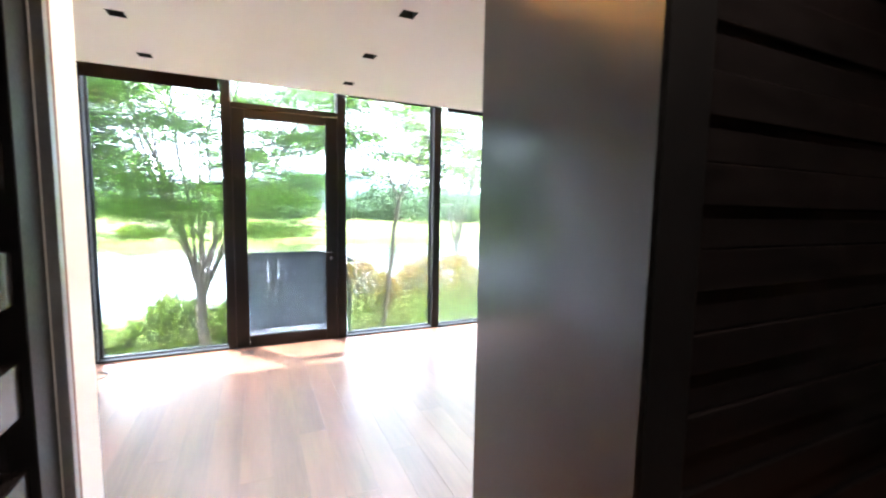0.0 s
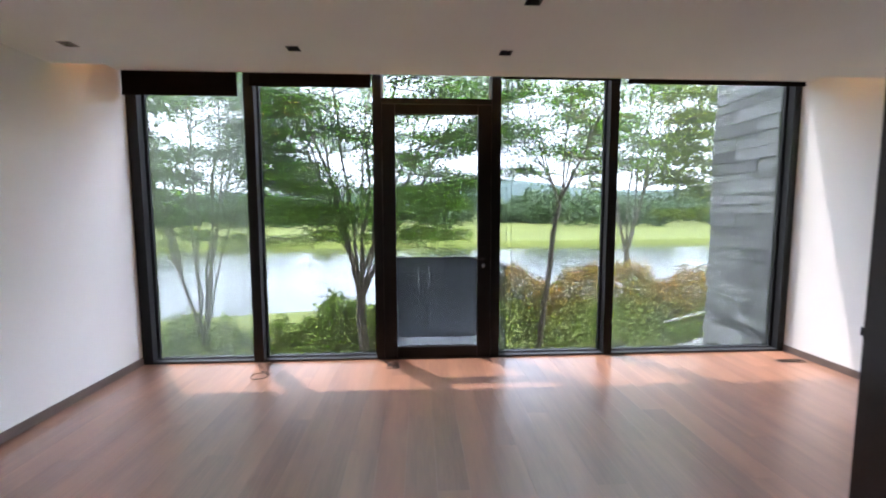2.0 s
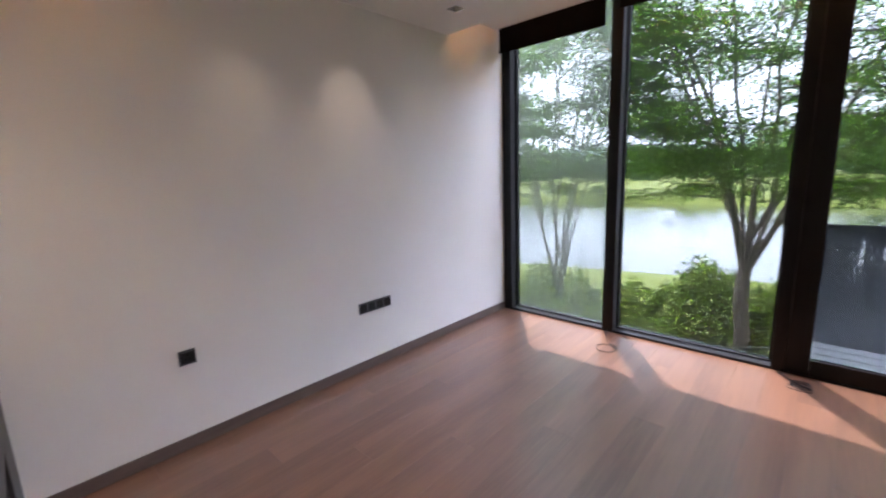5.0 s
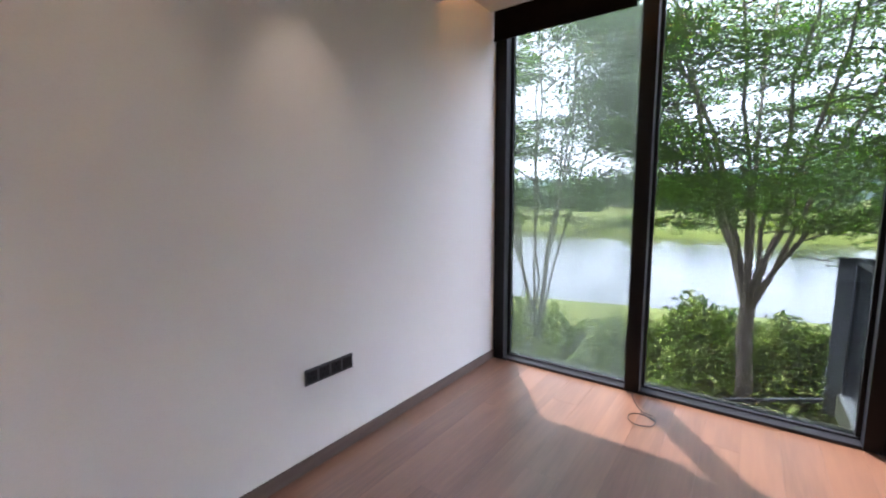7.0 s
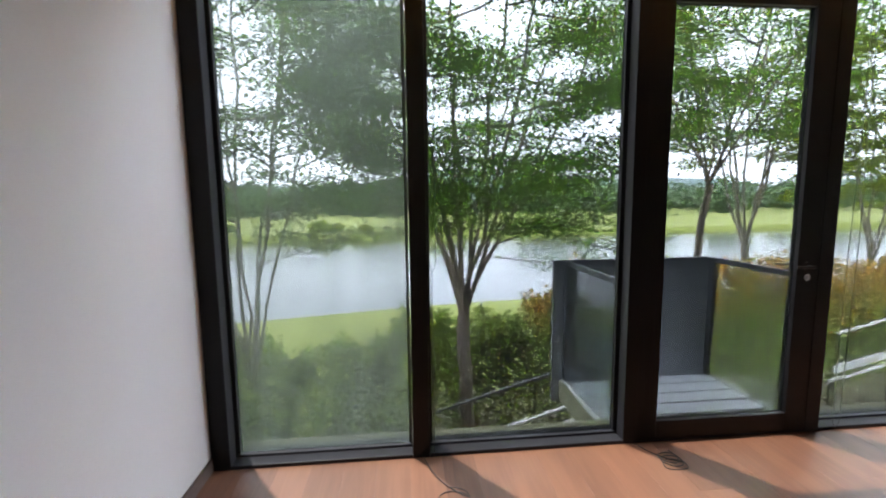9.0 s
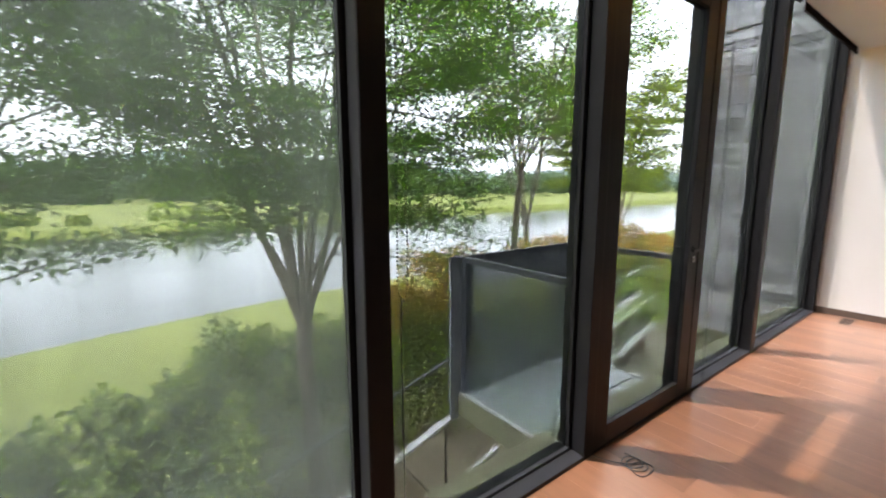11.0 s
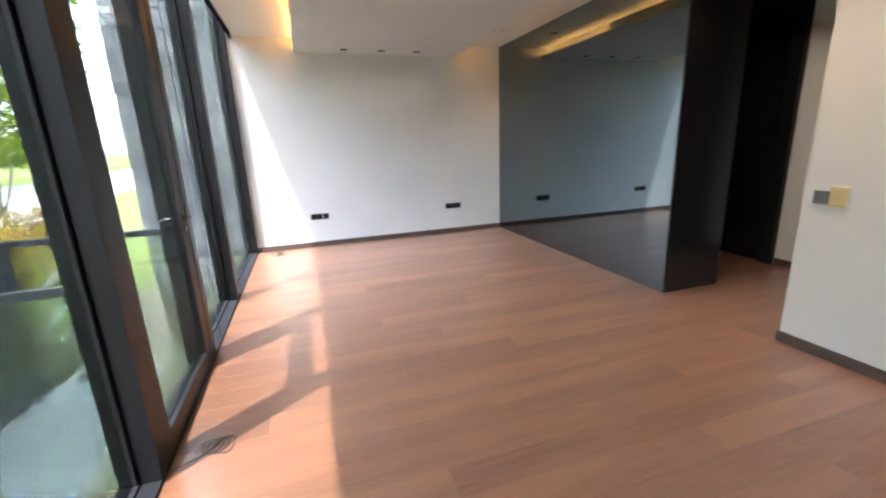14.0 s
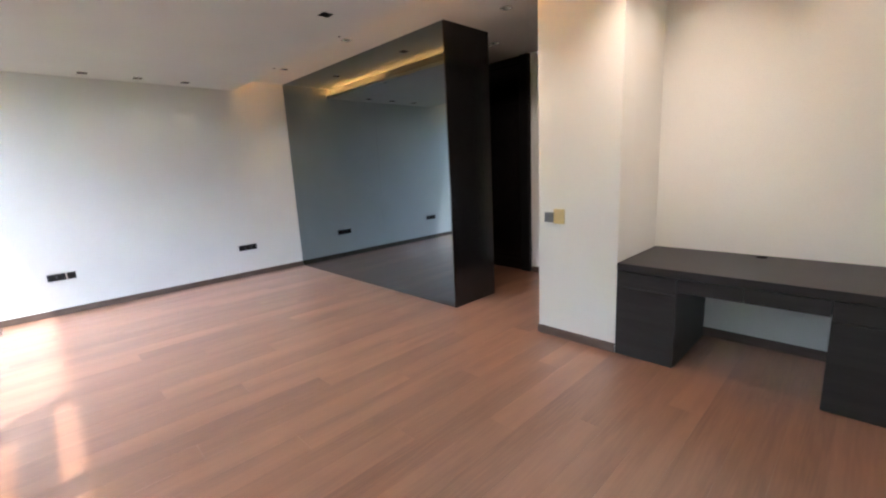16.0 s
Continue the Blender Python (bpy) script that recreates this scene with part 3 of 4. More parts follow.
# ---- sockets, switch, vent ----
def wall_plate(name, plane, side, y0, y1, z0, z1, gangs, label, category):
    """Socket plate on a side wall; side is the way out of the wall along x."""
    t = thing(name, (plane, (y0 + y1) / 2, z0), label, category)
    part("plate", block(plane, plane + side * 0.009, y0, y1, z0, z1, bevel=0.002), PLASTIC, t)
    w = (y1 - y0) / gangs
    for k in range(gangs):
        a = y0 + k * w + 0.008
        gang = part("module", block(plane + side * 0.0085, plane + side * 0.0125, a, a + w - 0.016, z0 + 0.012, z1 - 0.012, bevel=0.001), FRAME, t)
        c = a + (w - 0.016) / 2
        bm = bmesh.new()
        for dy, dz in ((0, 0.016), (-0.011, -0.009), (0.011, -0.009)):
            box(bm, plane + side * 0.012, plane + side * 0.0132, c + dy - 0.003, c + dy + 0.003, (z0 + z1) / 2 + dz - 0.005, (z0 + z1) / 2 + dz + 0.005)
        part("pin_slots", bm, FABRIC, gang)
    return t


wall_plate("power_socket", XL, 1, -2.022, -1.695, 0.482, 0.57, 4, "four-gang charcoal socket strip on the white wall", "socket")
wall_plate("power_socket", XL, 1, -3.295, -3.205, 0.525, 0.615, 1, "single charcoal socket on the white wall", "socket")
wall_plate("power_socket", XR, -1, -0.987, -0.817, 0.43, 0.515, 2, "double charcoal socket on the white wall", "socket")
wall_plate("power_socket", XR, -1, -1.081, -0.998, 0.43, 0.515, 1, "single charcoal socket beside a double one", "socket")
wall_plate("power_socket", XR, -1, -3.278, -3.008, 0.42, 0.505, 3, "triple charcoal socket near the mirror", "socket")
t = thing("light_switch", (-0.385, YM, 1.08), "square grey switch plate on the white pillar", "switch")
part("plate", block(-0.428, -0.342, YM, YM + 0.01, 1.035, 1.12, bevel=0.002), GREYPLATE, t)
for k in range(2):
    part("rocker", block(-0.42 + k * 0.036, -0.387 + k * 0.036, YM + 0.009, YM + 0.013, 1.045, 1.11, bevel=0.001), GREYPLATE, t)
t = thing("control_plate", (-0.475, YM, 1.08), "yellowed beige control plate beside the switch", "switch")
part("plate", block(-0.53, -0.431, YM, YM + 0.012, 1.025, 1.151, bevel=0.003), BEIGE, t)
part("cover", block(-0.523, -0.438, YM + 0.0115, YM + 0.015, 1.035, 1.141, bevel=0.002), BEIGE, t)
t = thing("floor_vent", (4.26, -0.32, 0), "small dark slotted vent let into the floor", "vent")
part("frame", block(4.10, 4.42, -0.375, -0.27, 0.0005, 0.004), SKIRT, t)
for k in range(6):
    part("slat", block(4.12, 4.40, -0.365 + k * 0.015, -0.359 + k * 0.015, 0.0035, 0.006), FABRIC, t)

# ---- desk ----
ZT = 0.75
t = thing("built_in_desk", (-1.83, -4.42, ZT), "dark wenge built-in desk top across the niche", "desk")
part("top", block(XL + 0.003, -0.988, YN + 0.002, YM + 0.012, ZT - 0.058, ZT, bevel=0.002), DESKMAT, t)
bm = bmesh.new()
rod(bm, (-1.78, -4.74, ZT), (-1.78, -4.74, ZT + 0.004), 0.036, sides=24)
part("cable_grommet", bm, FABRIC, t, "round black cable grommet")
ZU = ZT - 0.06


def pedestal(x0, x1, label):
    p = thing("desk_pedestal", ((x0 + x1) / 2, -4.4, 0), label, "desk pedestal", "desk pedestals")
    part("body", block(x0, x1, YN + 0.016, YM - 0.012, 0.0, ZU), DESKMAT, p)
    part("drawer_front", block(x0 + 0.002, x1 - 0.002, YM - 0.0115, YM + 0.006, 0.565, ZU - 0.004, bevel=0.0015), DESKMAT, p)
    part("door", block(x0 + 0.002, x1 - 0.002, YM - 0.0115, YM + 0.006, 0.004, 0.561, bevel=0.0015), DESKMAT, p)


pedestal(-1.415, -0.988, "dark wenge desk pedestal with drawer and door beside the pillar")
pedestal(XL + 0.004, -2.23, "dark wenge desk pedestal with drawer and door at the side wall")
t = thing("drawer_unit", (-1.82, -4.3, 0.59), "two shallow dark wenge drawers under the desk top", "drawers")
part("carcass", block(-2.228, -1.417, YN + 0.1, YM - 0.012, 0.595, ZU), DESKMAT, t)
part("drawer_front", block(-1.806, -1.418, YM - 0.0115, YM + 0.006, 0.588, ZU - 0.004, bevel=0.0015), DESKMAT, t)
part("drawer_front", block(-2.227, -1.81, YM - 0.0115, YM + 0.006, 0.588, ZU - 0.004, bevel=0.0015), DESKMAT, t)

# ---- balcony ----
GZ = -2.05                      # level of the garden
b = thing("balcony", (0.43, 0.65, -0.05), "small balcony with plank deck, dark screen and glass sides", "balcony")
BX0, BX1, BY = -0.165, 1.26, 1.185
ZK = -0.07                      # how far the deck lies lower than the threshold
for k in range(6):
    y0 = 0.182 + k * 0.168
    part("deck_board", block(BX0 + 0.05, BX1 - 0.02, y0, y0 + 0.145, ZK - 0.065, ZK - 0.04, bevel=0.003), DECK, b)
part("edge_trim", block(BX0 + 0.002, BX0 + 0.049, 0.18, BY - 0.002, ZK - 0.07, ZK - 0.03, bevel=0.003), TRIM, b, "pale metal edge trim")
part("edge_trim", block(BX1 - 0.019, BX1 + 0.02, 0.18, BY - 0.002, ZK - 0.07, ZK - 0.03, bevel=0.003), TRIM, b, "pale metal edge trim")
part("fascia", block(BX0 - 0.01, BX0 + 0.0015, 0.186, BY, -0.29, ZK - 0.035), MOSSY, b, "greenish weathered fascia board")
part("fascia", block(BX1 + 0.0205, BX1 + 0.032, 0.186, BY, -0.29, ZK - 0.035), MOSSY, b, "greenish weathered fascia board")
part("underside", block(BX0 + 0.01, BX1, 0.186, BY - 0.01, -0.28, -0.17), FRAME, b)
SX = [(-0.25, 0.05), (0.0504, 0.24), (0.25, 0.382), (0.39, 0.62), (0.6204, 0.94), (0.9404, BX1)]
for x0, x1 in SX:
    part("screen_board", block(x0, x1, BY, BY + 0.022, -0.30, 0.97, bevel=0.002), SCREEN, b)
for z0, z1 in ((-0.30, 0.30), (0.335, 0.37), (0.395, 0.56), (0.61, 0.64), (0.70, 0.72), (0.80, 0.815), (0.86, 0.97)):
    part("screen_filler", block(0.2403, 0.2497, BY + 0.004, BY + 0.018, z0, z1), SCREEN, b)
for z0, z1 in ((-0.30, 0.62), (0.68, 0.70), (0.86, 0.97)):
    part("screen_filler", block(0.3823, 0.3897, BY + 0.004, BY + 0.018, z0, z1), SCREEN, b)
part("top_rail", block(-0.255, BX1 + 0.005, BY - 0.015, BY + 0.035, 0.971, 1.0, bevel=0.003), RAIL, b)
for x in (BX0 + 0.035, BX1 - 0.02):
    part("corner_post", block(x - 0.02, x + 0.02, BY - 0.056, BY - 0.002, ZK - 0.029, 0.97, bevel=0.003), RAIL, b)
    part("side_rail", block(x - 0.02, x + 0.02, 0.18, BY - 0.0155, 0.957, 0.999, bevel=0.003), RAIL, b)
    pane = part("side_glass", block(x - 0.005, x + 0.005, 0.20, BY - 0.06, ZK - 0.028, 0.956), RAILGLASS, b)
    pane.visible_shadow = False

# ---- outside stair ----
st = thing("garden_stair", (0, 1.6, -2.0), "outdoor stair with white stringers and thin dark railing", "stair")


def slope_beam(bm, x0, z0, x1, z1, y0, y1, h):
    v = [bm.verts.new(c) for c in ((x0, y0, z0), (x1, y0, z1), (x1, y0, z1 + h), (x0, y0, z0 + h), (x0, y1, z0), (x1, y1, z1), (x1, y1, z1 + h), (x0, y1, z0 + h))]
    for f in ((0, 1, 2, 3), (7, 6, 5, 4), (0, 4, 5, 1), (1, 5, 6, 2), (2, 6, 7, 3), (3, 7, 4, 0)):
        bm.faces.new([v[i] for i in f])
    return bm


SL = 0.29
for y in (1.5, 2.25):
    part("stringer", slope_beam(bmesh.new(), -2.6, -2.05, 0.6, -2.05 + 3.2 * SL, y, y + 0.04, 0.06), TRIM, st, "pale painted stringer")
    part("handrail", slope_beam(bmesh.new(), -2.6, -1.33, 0.6, -1.33 + 3.2 * SL, y, y + 0.04, 0.03), TRIM if y < 2 else RAIL, st)
    for k in range(4):
        x = -2.4 + k * 0.78
        z = -2.05 + (x + 2.6) * SL
        part("railing_post", block(x, x + 0.018, y + 0.01, y + 0.028, z + 0.1, z + 0.725), FRAME, st)
for k in range(5):
    x = -2.5 + k * 0.58
    z = -1.98 + (x + 2.6) * SL
    part("tread", block(x, x + 0.6, 1.552, 2.248, z + 0.0, z + 0.04), SOIL, st)

# upper flight along the house, with glazed balustrade
st = thing("garden_stair", (5.2, 2.95, -1.9), "upper garden stair with pale handrails and greenish glass balustrade", "stair")
UP = 0.235
for y, x0, x1, zs, zh in ((2.7, 4.3, 6.2, -1.74, -1.06), (3.25, 5.0, 6.6, -1.2, -0.57)):
    part("stringer", slope_beam(bmesh.new(), x0, zs, x1, zs + (x1 - x0) * UP, y, y + 0.04, 0.12), TRIM, st, "pale painted stringer")
    part("handrail", slope_beam(bmesh.new(), x0, zh, x1, zh + (x1 - x0) * UP, y, y + 0.03, 0.035), TRIM, st)
    glass = part("balustrade_pane", slope_beam(bmesh.new(), x0 + 0.05, zs + 0.16, x1 - 0.05, zs + 0.16 + (x1 - x0 - 0.1) * UP, y + 0.012, y + 0.02, zh - zs - 0.24), RAILGLASS, st, "greenish glass pane")
    glass.visible_shadow = False
    for k in range(7):
        x = x0 + 0.04 + k * (x1 - x0 - 0.1) / 6
        z = (x - x0) * UP
        part("railing_post", block(x, x + 0.02, y + 0.022, y + 0.038, zs + z + 0.1, zh + z + 0.005), FRAME, st)
part("handrail", slope_beam(bmesh.new(), 6.6, -0.194, 7.7, -0.42, 3.25, 3.28, 0.035), TRIM, st)
for k in range(4):
    x = 4.35 + k * 0.45
    part("tread", block(x, x + 0.44, 2.742, 3.248, -1.7 + (x - 4.3) * UP, -1.66 + (x - 4.3) * UP), SOIL, st)
    part("tread_prop", block(x + 0.18, x + 0.26, 2.75, 3.24, GZ, -1.7 + (x - 4.3) * UP), SOIL, st)

# ---- side wing of the house, clad in silvered boards ----
w = thing("house_wing", (4.62, 0.9, -2.3), "projecting house wing clad in silvered wooden boards", "house wing")
part("wall", block(4.56, 4.9, 0.21, 1.4, -2.6, 4.6), MOSSY, w)
rng = random.Random(5)
z = -0.55
while z < 4.5:
    h = rng.choice((0.1, 0.13, 0.15, 0.18))
    y = 0.205 - rng.uniform(0, 0.3)
    while y < 1.41:
        ln = rng.uniform(0.5, 1.1)
        d = rng.uniform(0.034, 0.06)
        y0, y1 = max(y, 0.205), min(y + ln, 1.42)
        if y1 - y0 > 0.04:
            bm = block(4.563 - d, 4.563, y0 + 0.002, y1 - 0.002, z, z + h - 0.005)
            sag = rng.uniform(-0.004, 0.004)
            for v in bm.verts:
                if v.co.z > z + h / 2 and v.co.x < 4.55:
                    v.co.x += 0.018
                if v.co.x < 4.55:
                    v.co.z += sag * (v.co.y - y0) / ln
            part("cladding_board", bm, CLAD, w)
        y += ln
    z += h

# ---- ground, water and distance ----


def ground_height(x, y):
    edge = 12.2 + 0.9 * math.sin(x * 0.16 + 1.0) + 0.10 * x
    far = 39.5 + 2.0 * math.sin(x * 0.045) + 0.05 * abs(x)
    if y < edge - 1.5:
        return GZ + 0.05 * math.sin(x * 0.4) * math.sin(y * 0.5)
    if y < edge + 1.5:
        return GZ - 0.5 * (y - edge + 1.5) / 3
    if y < far:
        return GZ - 0.9
    if y < far + 0.8:
        return GZ - 0.9 + 1.3 * (y - far) / 0.8
    return GZ + 0.4 + 0.9 * (1 - math.exp(-(y - far) / 45)) + 0.12 * math.sin(x * 0.07) * math.sin(y * 0.09)


xs = [-2500, -900, -400, -200, -120] + [-80 + 4 * k for k in range(15)] + [-20 + 0.8 * k for k in range(51)] + [24 + 4 * k for k in range(15)] + [100, 140, 250, 500, 1000, 2500]
ys = [-60, -8] + [0.36 + 0.6 * k for k in range(28)] + [18, 22, 28, 34] + [36 + 0.5 * k for k in range(28)] + [52, 56, 62, 70, 80, 95, 120, 160, 240, 400, 800, 2500]
verts = [(x, y, ground_height(x, y)) for x in xs for y in ys]
ny = len(ys)
faces = [(i * ny + j, (i + 1) * ny + j, (i + 1) * ny + j + 1, i * ny + j + 1) for i in range(len(xs) - 1) for j in range(ny - 1)]
gr = tagged(new("ground", soup("ground", verts, faces, GRASS)), "mown green lawn running down to the pond", "lawn", "", "structure")
for f in gr.data.polygons:
    f.use_smooth = True
solid("planting_bed", block(-6.5, 10.2, 0.36, 4.9, GZ - 0.2, GZ + 0.12), SOIL, "bare brown soil bed along the house", "soil bed")
solid("water", block(-300, 300, 7.0, 60, GZ - 0.6, GZ - 0.22), WATER, "still pond reflecting a white sky", "pond")


# ---- plants ----
class Skeleton:
    """Collects tapered limbs as one mesh."""

    def __init__(self, sides=6):
        self.v, self.f, self.sides = [], [], sides

    def limb(self, pts, r0, r1):
        n = self.sides
        start = len(self.v)
        for k, p in enumerate(pts):
            d = (Vector(pts[min(k + 1, len(pts) - 1)]) - Vector(pts[max(k - 1, 0)])).normalized()
            u = d.orthogonal().normalized()
            w = d.cross(u)
            r = r0 + (r1 - r0) * k / (len(pts) - 1)
            for s in range(n):
                a = math.tau * s / n
                self.v.append(tuple(Vector(p) + u * math.cos(a) * r + w * math.sin(a) * r))
        for k in range(len(pts) - 1):
            for s in range(n):
                a, b = start + k * n + s, start + k * n + (s + 1) % n
                self.f.append((a, b, b + n, a + n))


def leaves(name, centres, size, material, seed, flat=0.55, ratio=0.5):
    """Small folded leaves about the given places, each an island of its own."""
    g = np.random.default_rng(seed)
    c = np.asarray(centres, dtype=float)
    n = len(c)
    way = g.normal(size=(n, 3))
    way[:, 2] = way[:, 2] * 0.5 - 0.15
    way /= np.linalg.norm(way, axis=1)[:, None]
    up = g.normal(size=(n, 3)) * flat + np.array([0, 0, 1.0])
    side = np.cross(way, up)
    side /= np.linalg.norm(side, axis=1)[:, None] + 1e-9
    nor = np.cross(side, way)
    ln = size * g.uniform(0.6, 1.35, n)[:, None]
    wd = ln * ratio
    p0, p2 = c - way * ln * 0.5, c + way * ln * 0.5
    p1 = c + side * wd * 0.5 + nor * ln * 0.12
    p3 = c - side * wd * 0.5 + nor * ln * 0.12
    v = np.stack([p0, p1, p2, p3], axis=1).reshape(-1, 3)
    i = np.arange(n) * 4
    f = np.concatenate([np.stack([i, i + 1, i + 2], 1), np.stack([i, i + 2, i + 3], 1)])
    me = bpy.data.meshes.new(name)
    me.from_pydata(v.tolist(), [], f.tolist())
    me.materials.append(material)
    return me


def curve_to(a, b, rng, bow, n=6, wob=0.04):
    """Points from a to b that first rise, then lean out."""
    out = []
    for k in range(n + 1):
        s = k / n
        h = s ** bow
        out.append((a[0] + (b[0] - a[0]) * h + rng.uniform(-wob, wob) * (0 < k), a[1] + (b[1] - a[1]) * h + rng.uniform(-wob, wob) * (0 < k), a[2] + (b[2] - a[2]) * s))
    return out


def tree(label, foot, fork, stems, spread, top, per, leaf, seed, bark, leafmat, radius=0.09, low=0.35, reach=1.3, tilt=0.25, clump=0.42, sub=5):
    """A many-stemmed tree: trunk to the fork, rising stems, side branches and layered leaf sprays."""
    rng = random.Random(seed)
    sk = Skeleton(7)
    sk.limb(curve_to(foot, fork, rng, 1.0, 7, 0.02 if fork[2] < 1 else 0.05), radius, radius * 0.8)
    twigs = Skeleton(4)
    spots = []
    g = np.random.default_rng(seed)
    for i in range(stems):
        a = math.tau * (i + rng.uniform(-0.3, 0.3)) / stems
        r = spread * rng.uniform(0.45, 1.0)
        end = (fork[0] + math.cos(a) * r, max(fork[1] + math.sin(a) * r, 1.9), top * rng.uniform(0.75, 1.0))
        start = Vector(fork) - Vector((0, 0, rng.uniform(0, 0.06 * (fork[2] - foot[2])) * (i % 3)))
        path = curve_to(tuple(start), end, rng, rng.uniform(0.92, 1.2), 9, 0.05)
        sk.limb(path, radius * rng.uniform(0.26, 0.42), 0.01)
        heavy = sub >= 7 and math.cos(a) > 0.1
        base = low - (0.07 if heavy else 0)
        for b in range(sub + 3):
            s = base + (1 - base) * (b + rng.random()) / (sub + 3)
            k = min(int(s * 9), 8)
            p = Vector(path[k]).lerp(Vector(path[k + 1]), s * 9 - k)
            aa = a + rng.uniform(-1.5, 1.5)
            ln = reach * rng.uniform(0.5, 1.0) * (1.15 - 0.5 * s) * (1.25 if heavy else 1)
            q = (p.x + math.cos(aa) * ln, max(p.y + math.sin(aa) * ln, 1.6 + 0.3 * rng.random()), p.z + ln * (tilt + rng.uniform(-0.3, 0.35)))
            bp = curve_to(tuple(p), q, rng, 0.9, 4, 0.03)
            twigs.limb(bp, 0.014, 0.004)
            for c in range(4):
                u = 0.3 + 0.7 * (c + rng.random()) / 4
                m = Vector(bp[0]).lerp(Vector(bp[-1]), u)
                ta = aa + rng.choice((-1, 1)) * rng.uniform(0.4, 1.1)
                tl = 0.45 * rng.uniform(0.5, 1.1)
                e = m + Vector((math.cos(ta) * tl, math.sin(ta) * tl, tl * rng.uniform(-0.1, 0.3)))
                e.y = max(e.y, 1.55)
                twigs.limb([tuple(m), tuple(m.lerp(e, 0.5) + Vector((0, 0, 0.03))), tuple(e)], 0.006, 0.002)
                lot = int(per * (0.45 if s < 0.3 else 1))
                pts = g.normal(size=(lot, 3)) * np.array([clump * 0.55, clump * 0.55, clump * 0.11]) + np.array(tuple(m.lerp(e, 0.7)))
                spots.append(pts[pts[:, 1] > 1.5])      # kept off the house front
    t = thing("tree", foot, label, "tree", "garden trees")
    off = np.array(foot)
    trunk = new("trunk", soup("trunk", [tuple(np.array(v) - off) for v in sk.v], sk.f, bark))
    for f in trunk.data.polygons:
        f.use_smooth = True
    br = new("branches", soup("branches", [tuple(np.array(v) - off) for v in twigs.v], twigs.f, bark))
    cr = new("crown", leaves("crown", np.concatenate(spots) - off, leaf, leafmat, seed))
    for o in (trunk, br, cr):
        o.parent = t
    tagged(cr, "layered sprays of small green leaves")
    return t


tree("broad multi-stemmed green tree before the window", (-0.72, 3.1, GZ), (-0.8, 3.0, 0.12), 11, 2.4, 4.9, 240, 0.056, 11, BARK, LEAF, 0.105, 0.24, 1.6, 0.1, 0.5, 8)
tree("pale slender many-stemmed tree beyond hazy glass", (-3.45, 2.75, GZ), (-3.45, 2.7, -0.75), 9, 1.6, 4.9, 75, 0.06, 23, PALEBARK, LEAFPALE, 0.065, 0.36, 1.0, 0.3)
tree("slim leaning tree with an open crown", (2.42, 3.35, GZ), (2.95, 3.5, 1.75), 7, 1.7, 5.3, 110, 0.06, 37, BARK, LEAF, 0.06, 0.16, 1.3, 0.15)
tree("pale twin-stemmed tree behind the rust-tipped hedge", (5.35, 5.5, GZ), (5.45, 5.6, 0.6), 7, 1.9, 5.6, 60, 0.085, 41, PALEBARK, LEAFLIME, 0.09, 0.35, 1.2, 0.15)
tree("young lime-green tree beyond the hedge", (7.6, 5.0, GZ), (7.6, 5.0, 0.2), 5, 1.4, 4.6, 55, 0.11, 43, PALEBARK, LEAFLIME, 0.07, 0.3, 1.1, 0.1)
tree("green tree far along the hedge", (10.5, 6.2, GZ), (10.5, 6.2, 0.2), 6, 2.0, 5.6, 50, 0.13, 49, BARK, LEAFLIME, 0.09, 0.25, 1.3, 0.1)
tree("tall green tree at the side of the house", (-6.2, 4.0, GZ), (-6.2, 4.0, 0.0), 6, 2.0, 5.6, 50, 0.12, 53, BARK, LEAF, 0.09, 0.3, 1.3, 0.15)


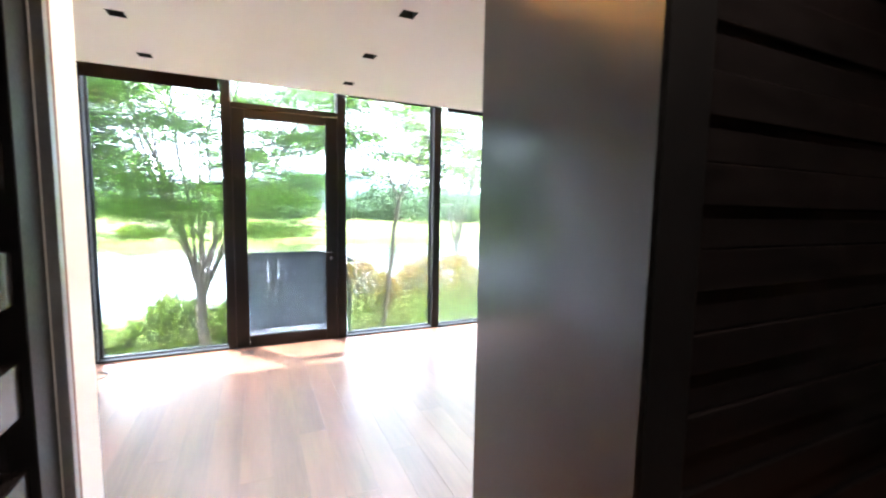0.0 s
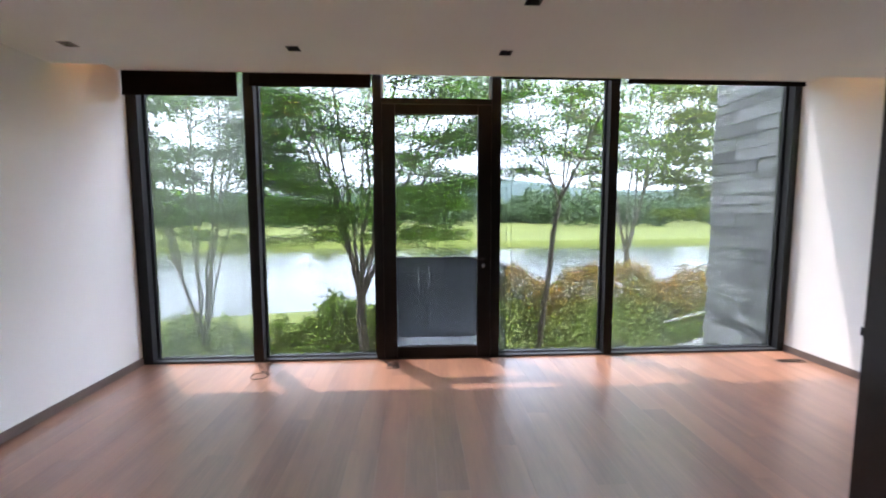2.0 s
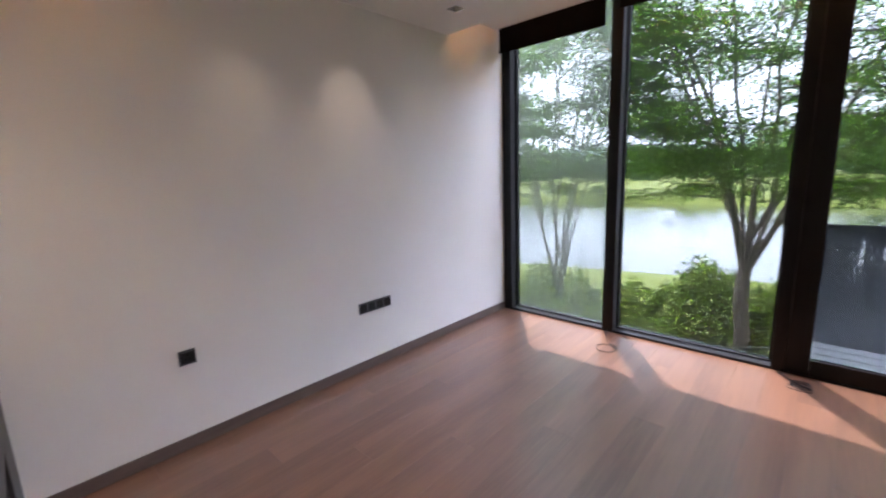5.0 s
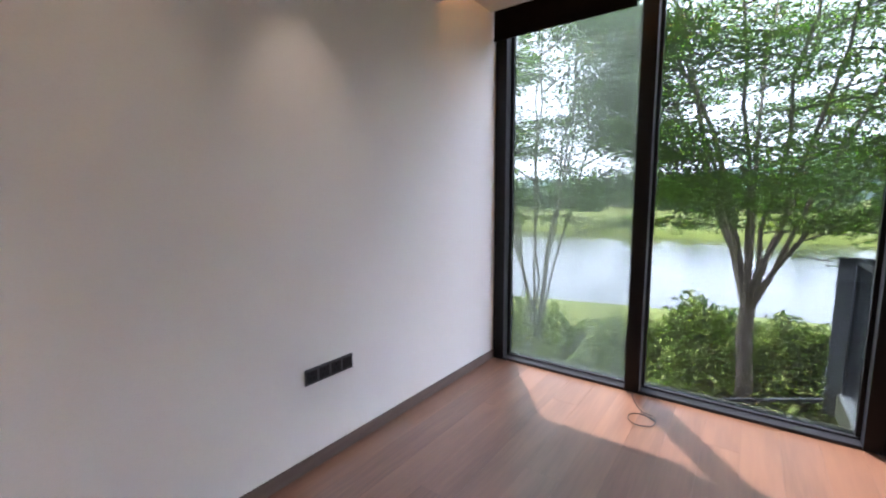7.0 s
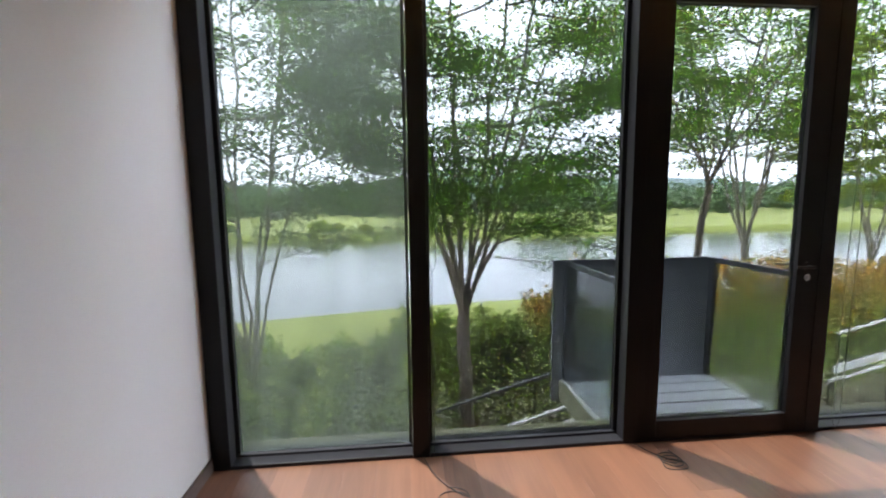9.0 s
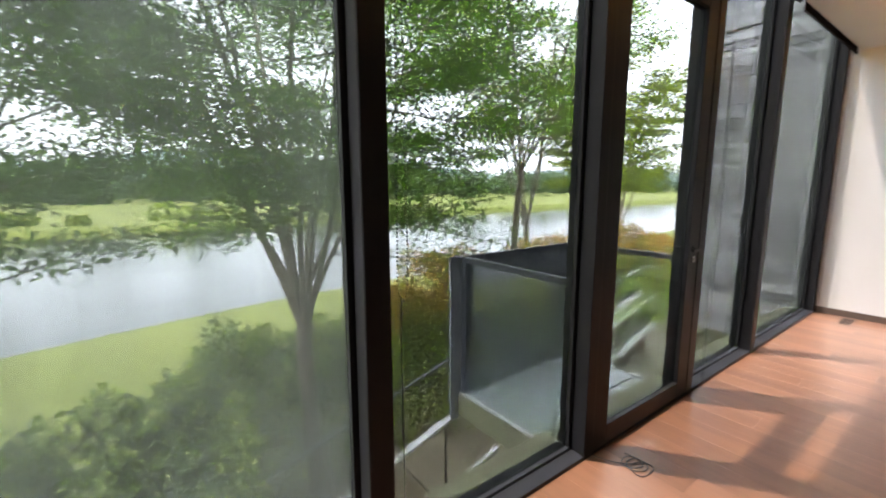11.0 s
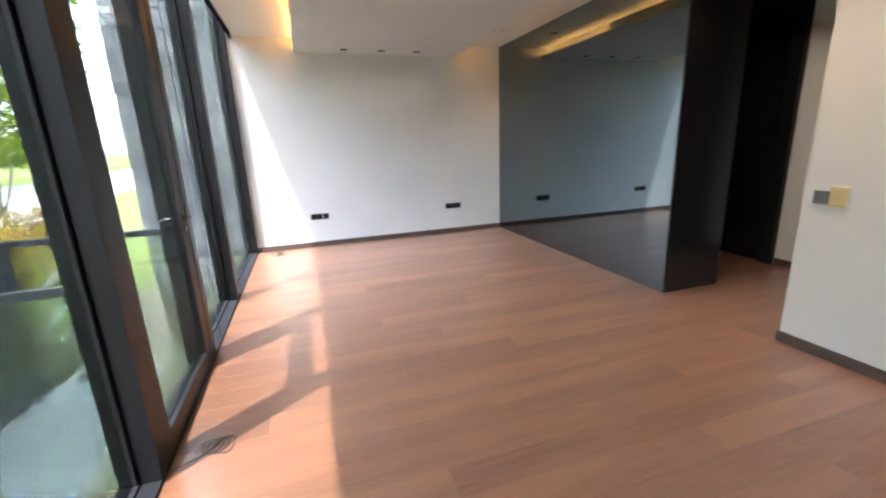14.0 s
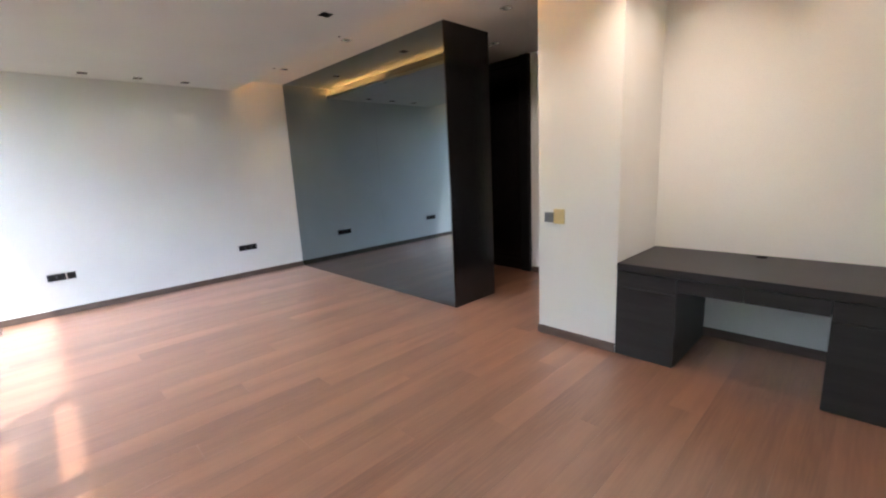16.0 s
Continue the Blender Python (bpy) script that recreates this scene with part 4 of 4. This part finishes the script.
def hedge(name, label, x0, x1, y0, y1, top, count, leaf, materials, seed, lumps=0.22, tips=0.45, fall=0.0):
    """A clipped-out hedge: leaves in a shell of uneven lumps over bare stems."""
    g = np.random.default_rng(seed)
    rng = random.Random(seed)
    t = thing(name, ((x0 + x1) / 2, (y0 + y1) / 2, GZ), label, "hedge")
    off = np.array(((x0 + x1) / 2, (y0 + y1) / 2, GZ))
    stems = Skeleton(4)
    for k in range(int((x1 - x0) * 7)):
        a = (rng.uniform(x0, x1), rng.uniform(y0 + 0.1, y1 - 0.1), GZ + 0.05)
        b = (a[0] + rng.uniform(-.3, .3), a[1] + rng.uniform(-.3, .3), top - 0.1 - fall * (x1 - a[0]) / (x1 - x0) - rng.uniform(0.0, 0.5))
        stems.limb([tuple(np.array(p) - off) for p in curve_to(a, b, rng, 1.0, 4, 0.05)], 0.012, 0.004)
    s = new("stems", soup("stems", stems.v, stems.f, BARK))
    s.parent = t
    u, v, w = g.random(count), g.random(count), g.random(count) ** 0.6
    x = x0 + u * (x1 - x0)
    crest = top + lumps * (np.sin(x * 2.3 + seed) * 0.5 + np.sin(x * 5.1 + seed * 2) * 0.35 + np.sin(x * 11.7) * 0.2)
    crest = crest - fall * (x1 - x) / (x1 - x0)
    half = (y1 - y0) / 2 * (1 + 0.15 * np.sin(x * 3.7 + seed))
    z = GZ + 0.1 + w * (crest - GZ - 0.1)
    lim = np.sqrt(np.clip(1 - ((z - GZ) / (crest - GZ + 0.05)) ** 6, 0.02, 1))
    y = (y0 + y1) / 2 + half * lim * np.sign(v - 0.5) * (np.abs(v - 0.5) * 2) ** 0.35
    pts = np.stack([x, y, z], 1) + g.normal(size=(count, 3)) * 0.05
    tip = (crest - z) < g.uniform(0.0, tips, count)
    for nm, sel, m in (("foliage", ~tip, materials[0]), ("young_tips", tip, materials[1])):
        o = new(nm, leaves(nm, pts[sel] - off, leaf, m, seed + 5, flat=1.4, ratio=0.6))
        o.parent = t
    return t


hedge("hedge", "loose green hedge with pale highlights among its leaves", -3.7, 0.3, 3.2, 4.3, -0.1, 15000, 0.1, (HEDGELEAF, HEDGELEAF), 61, 0.4, 0.45, 0.6)
hedge("hedge", "dense hedge with rust-orange young tips", 1.25, 9.2, 3.5, 4.6, 0.34, 44000, 0.075, (HEDGELEAF, RUSTLEAF), 67, 0.35, 1.0)
hedge("hedge", "low green shrubs below the balcony", 0.2, 1.6, 3.0, 3.8, 0.15, 12000, 0.07, (HEDGELEAF, RUSTLEAF), 71, 0.25)
hedge("hedge", "green shrubs at the corner of the house", -6.5, -1.5, 1.9, 3.15, -0.6, 26000, 0.085, (HEDGELEAF, HEDGELEAF), 73, 0.55)

# far woods on the other shore
g = np.random.default_rng(81)
clumps = []
for k in range(230):
    x = g.uniform(-130, 190)
    y = g.uniform(72, 120)
    if -2 < x < 22 and y < 85:
        continue
    r = g.uniform(2.4, 5.6)
    base = ground_height(x, y)
    n = 520
    p = g.normal(size=(n, 3))
    p /= np.linalg.norm(p, axis=1)[:, None]
    p *= (r * g.uniform(0.55, 1.05, n) * (1 + 0.25 * np.sin(p[:, 0] * 7 + k)))[:, None]
    p[:, 2] *= 0.75
    clumps.append(p + np.array((x, y, base + r * 0.7)))
tagged(new("far_woods", leaves("far_woods", np.concatenate(clumps), 0.9, FARLEAF, 82, 1.5, 0.7)), "dense green trees along the far shore", "woods", "", "stuff")
clumps = []
for k in range(26):
    x, y = g.uniform(-60, 5), g.uniform(41.5, 46)
    r = g.uniform(0.6, 1.5)
    n = 260
    p = g.normal(size=(n, 3))
    p /= np.linalg.norm(p, axis=1)[:, None]
    p *= (r * g.uniform(0.6, 1.05, n))[:, None] * np.array([1.2, 1, 0.7])
    clumps.append(p + np.array((x, y, ground_height(x, y) + r * 0.45)))
tagged(new("shore_shrubs", leaves("shore_shrubs", np.concatenate(clumps), 0.35, LEAFLIME, 83, 1.5, 0.7)), "yellow-green shrubs on the far bank", "shrubs", "", "stuff")

# a small fountain out in the pond
g = np.random.default_rng(85)
n = 500
rr, aa = g.random(n) ** 0.7 * 0.8, g.random(n) * math.tau
pts = np.stack([-8.2 + rr * np.cos(aa), 27.5 + rr * np.sin(aa), GZ - 0.2 + np.maximum(0, 0.75 - rr) * g.random(n) * 1.1], 1)
foam = surface("foam", (0.8, 0.82, 0.84), (0.9, 0.9, 0.9), 0.4)
tagged(new("fountain_spray", leaves("fountain_spray", pts, 0.09, foam, 86, 1.5, 0.8)), "white spray of a small fountain in the pond", "fountain", "", "stuff")

# distant hills; their haze is painted by the HILL colour
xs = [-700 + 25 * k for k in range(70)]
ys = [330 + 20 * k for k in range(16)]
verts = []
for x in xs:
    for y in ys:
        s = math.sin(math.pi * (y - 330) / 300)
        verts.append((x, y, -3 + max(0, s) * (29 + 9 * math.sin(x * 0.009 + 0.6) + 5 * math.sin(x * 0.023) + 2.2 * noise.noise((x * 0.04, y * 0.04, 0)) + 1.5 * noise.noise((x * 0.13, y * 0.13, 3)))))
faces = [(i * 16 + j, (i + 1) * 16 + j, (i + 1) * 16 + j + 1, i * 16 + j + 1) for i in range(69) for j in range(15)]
tagged(new("backdrop", soup("backdrop", verts, faces, HILL)), "distant wooded hills with blue-green haze in their colour", "hills", "", "structure")

# ---- floor planks, laid towards the window ----
floor_ob = bpy.data.objects["floor"]
PW = 0.19
PLANKS = {}


def plank_mesh(length, width):
    key = (round(length, 3), round(width, 3))
    if key not in PLANKS:
        h, c = 0.0065, 0.0006
        x, y = width / 2 - 0.0002, length / 2 - 0.0002
        v = [(-x, -y, -h), (x, -y, -h), (x, y, -h), (-x, y, -h), (-x, -y, -c), (x, -y, -c), (x, y, -c), (-x, y, -c),
             (-x + c, -y + c, 0), (x - c, -y + c, 0), (x - c, y - c, 0), (-x + c, y - c, 0)]
        f = [(0, 1, 5, 4), (1, 2, 6, 5), (2, 3, 7, 6), (3, 0, 4, 7), (4, 5, 9, 8), (5, 6, 10, 9), (6, 7, 11, 10), (7, 4, 8, 11), (8, 9, 10, 11)]
        PLANKS[key] = soup("plank", v, f, OAK)
    return PLANKS[key]


rng = random.Random(91)
x, col = XL, 0
while x < XR - 0.01:
    w = min(PW, XR - x)
    y = -0.0005
    first = (1.3, 2.2, 0.8, 1.75, 0.45)[col % 5]
    while y > YB + 0.05:
        length = first if y > -0.01 else 2.2
        length = min(length, y - YB)
        p = new("plank", plank_mesh(length, w))
        p.location = (x + w / 2, y - length / 2, 0)
        p.parent = floor_ob
        y -= length
    x += w
    col += 1
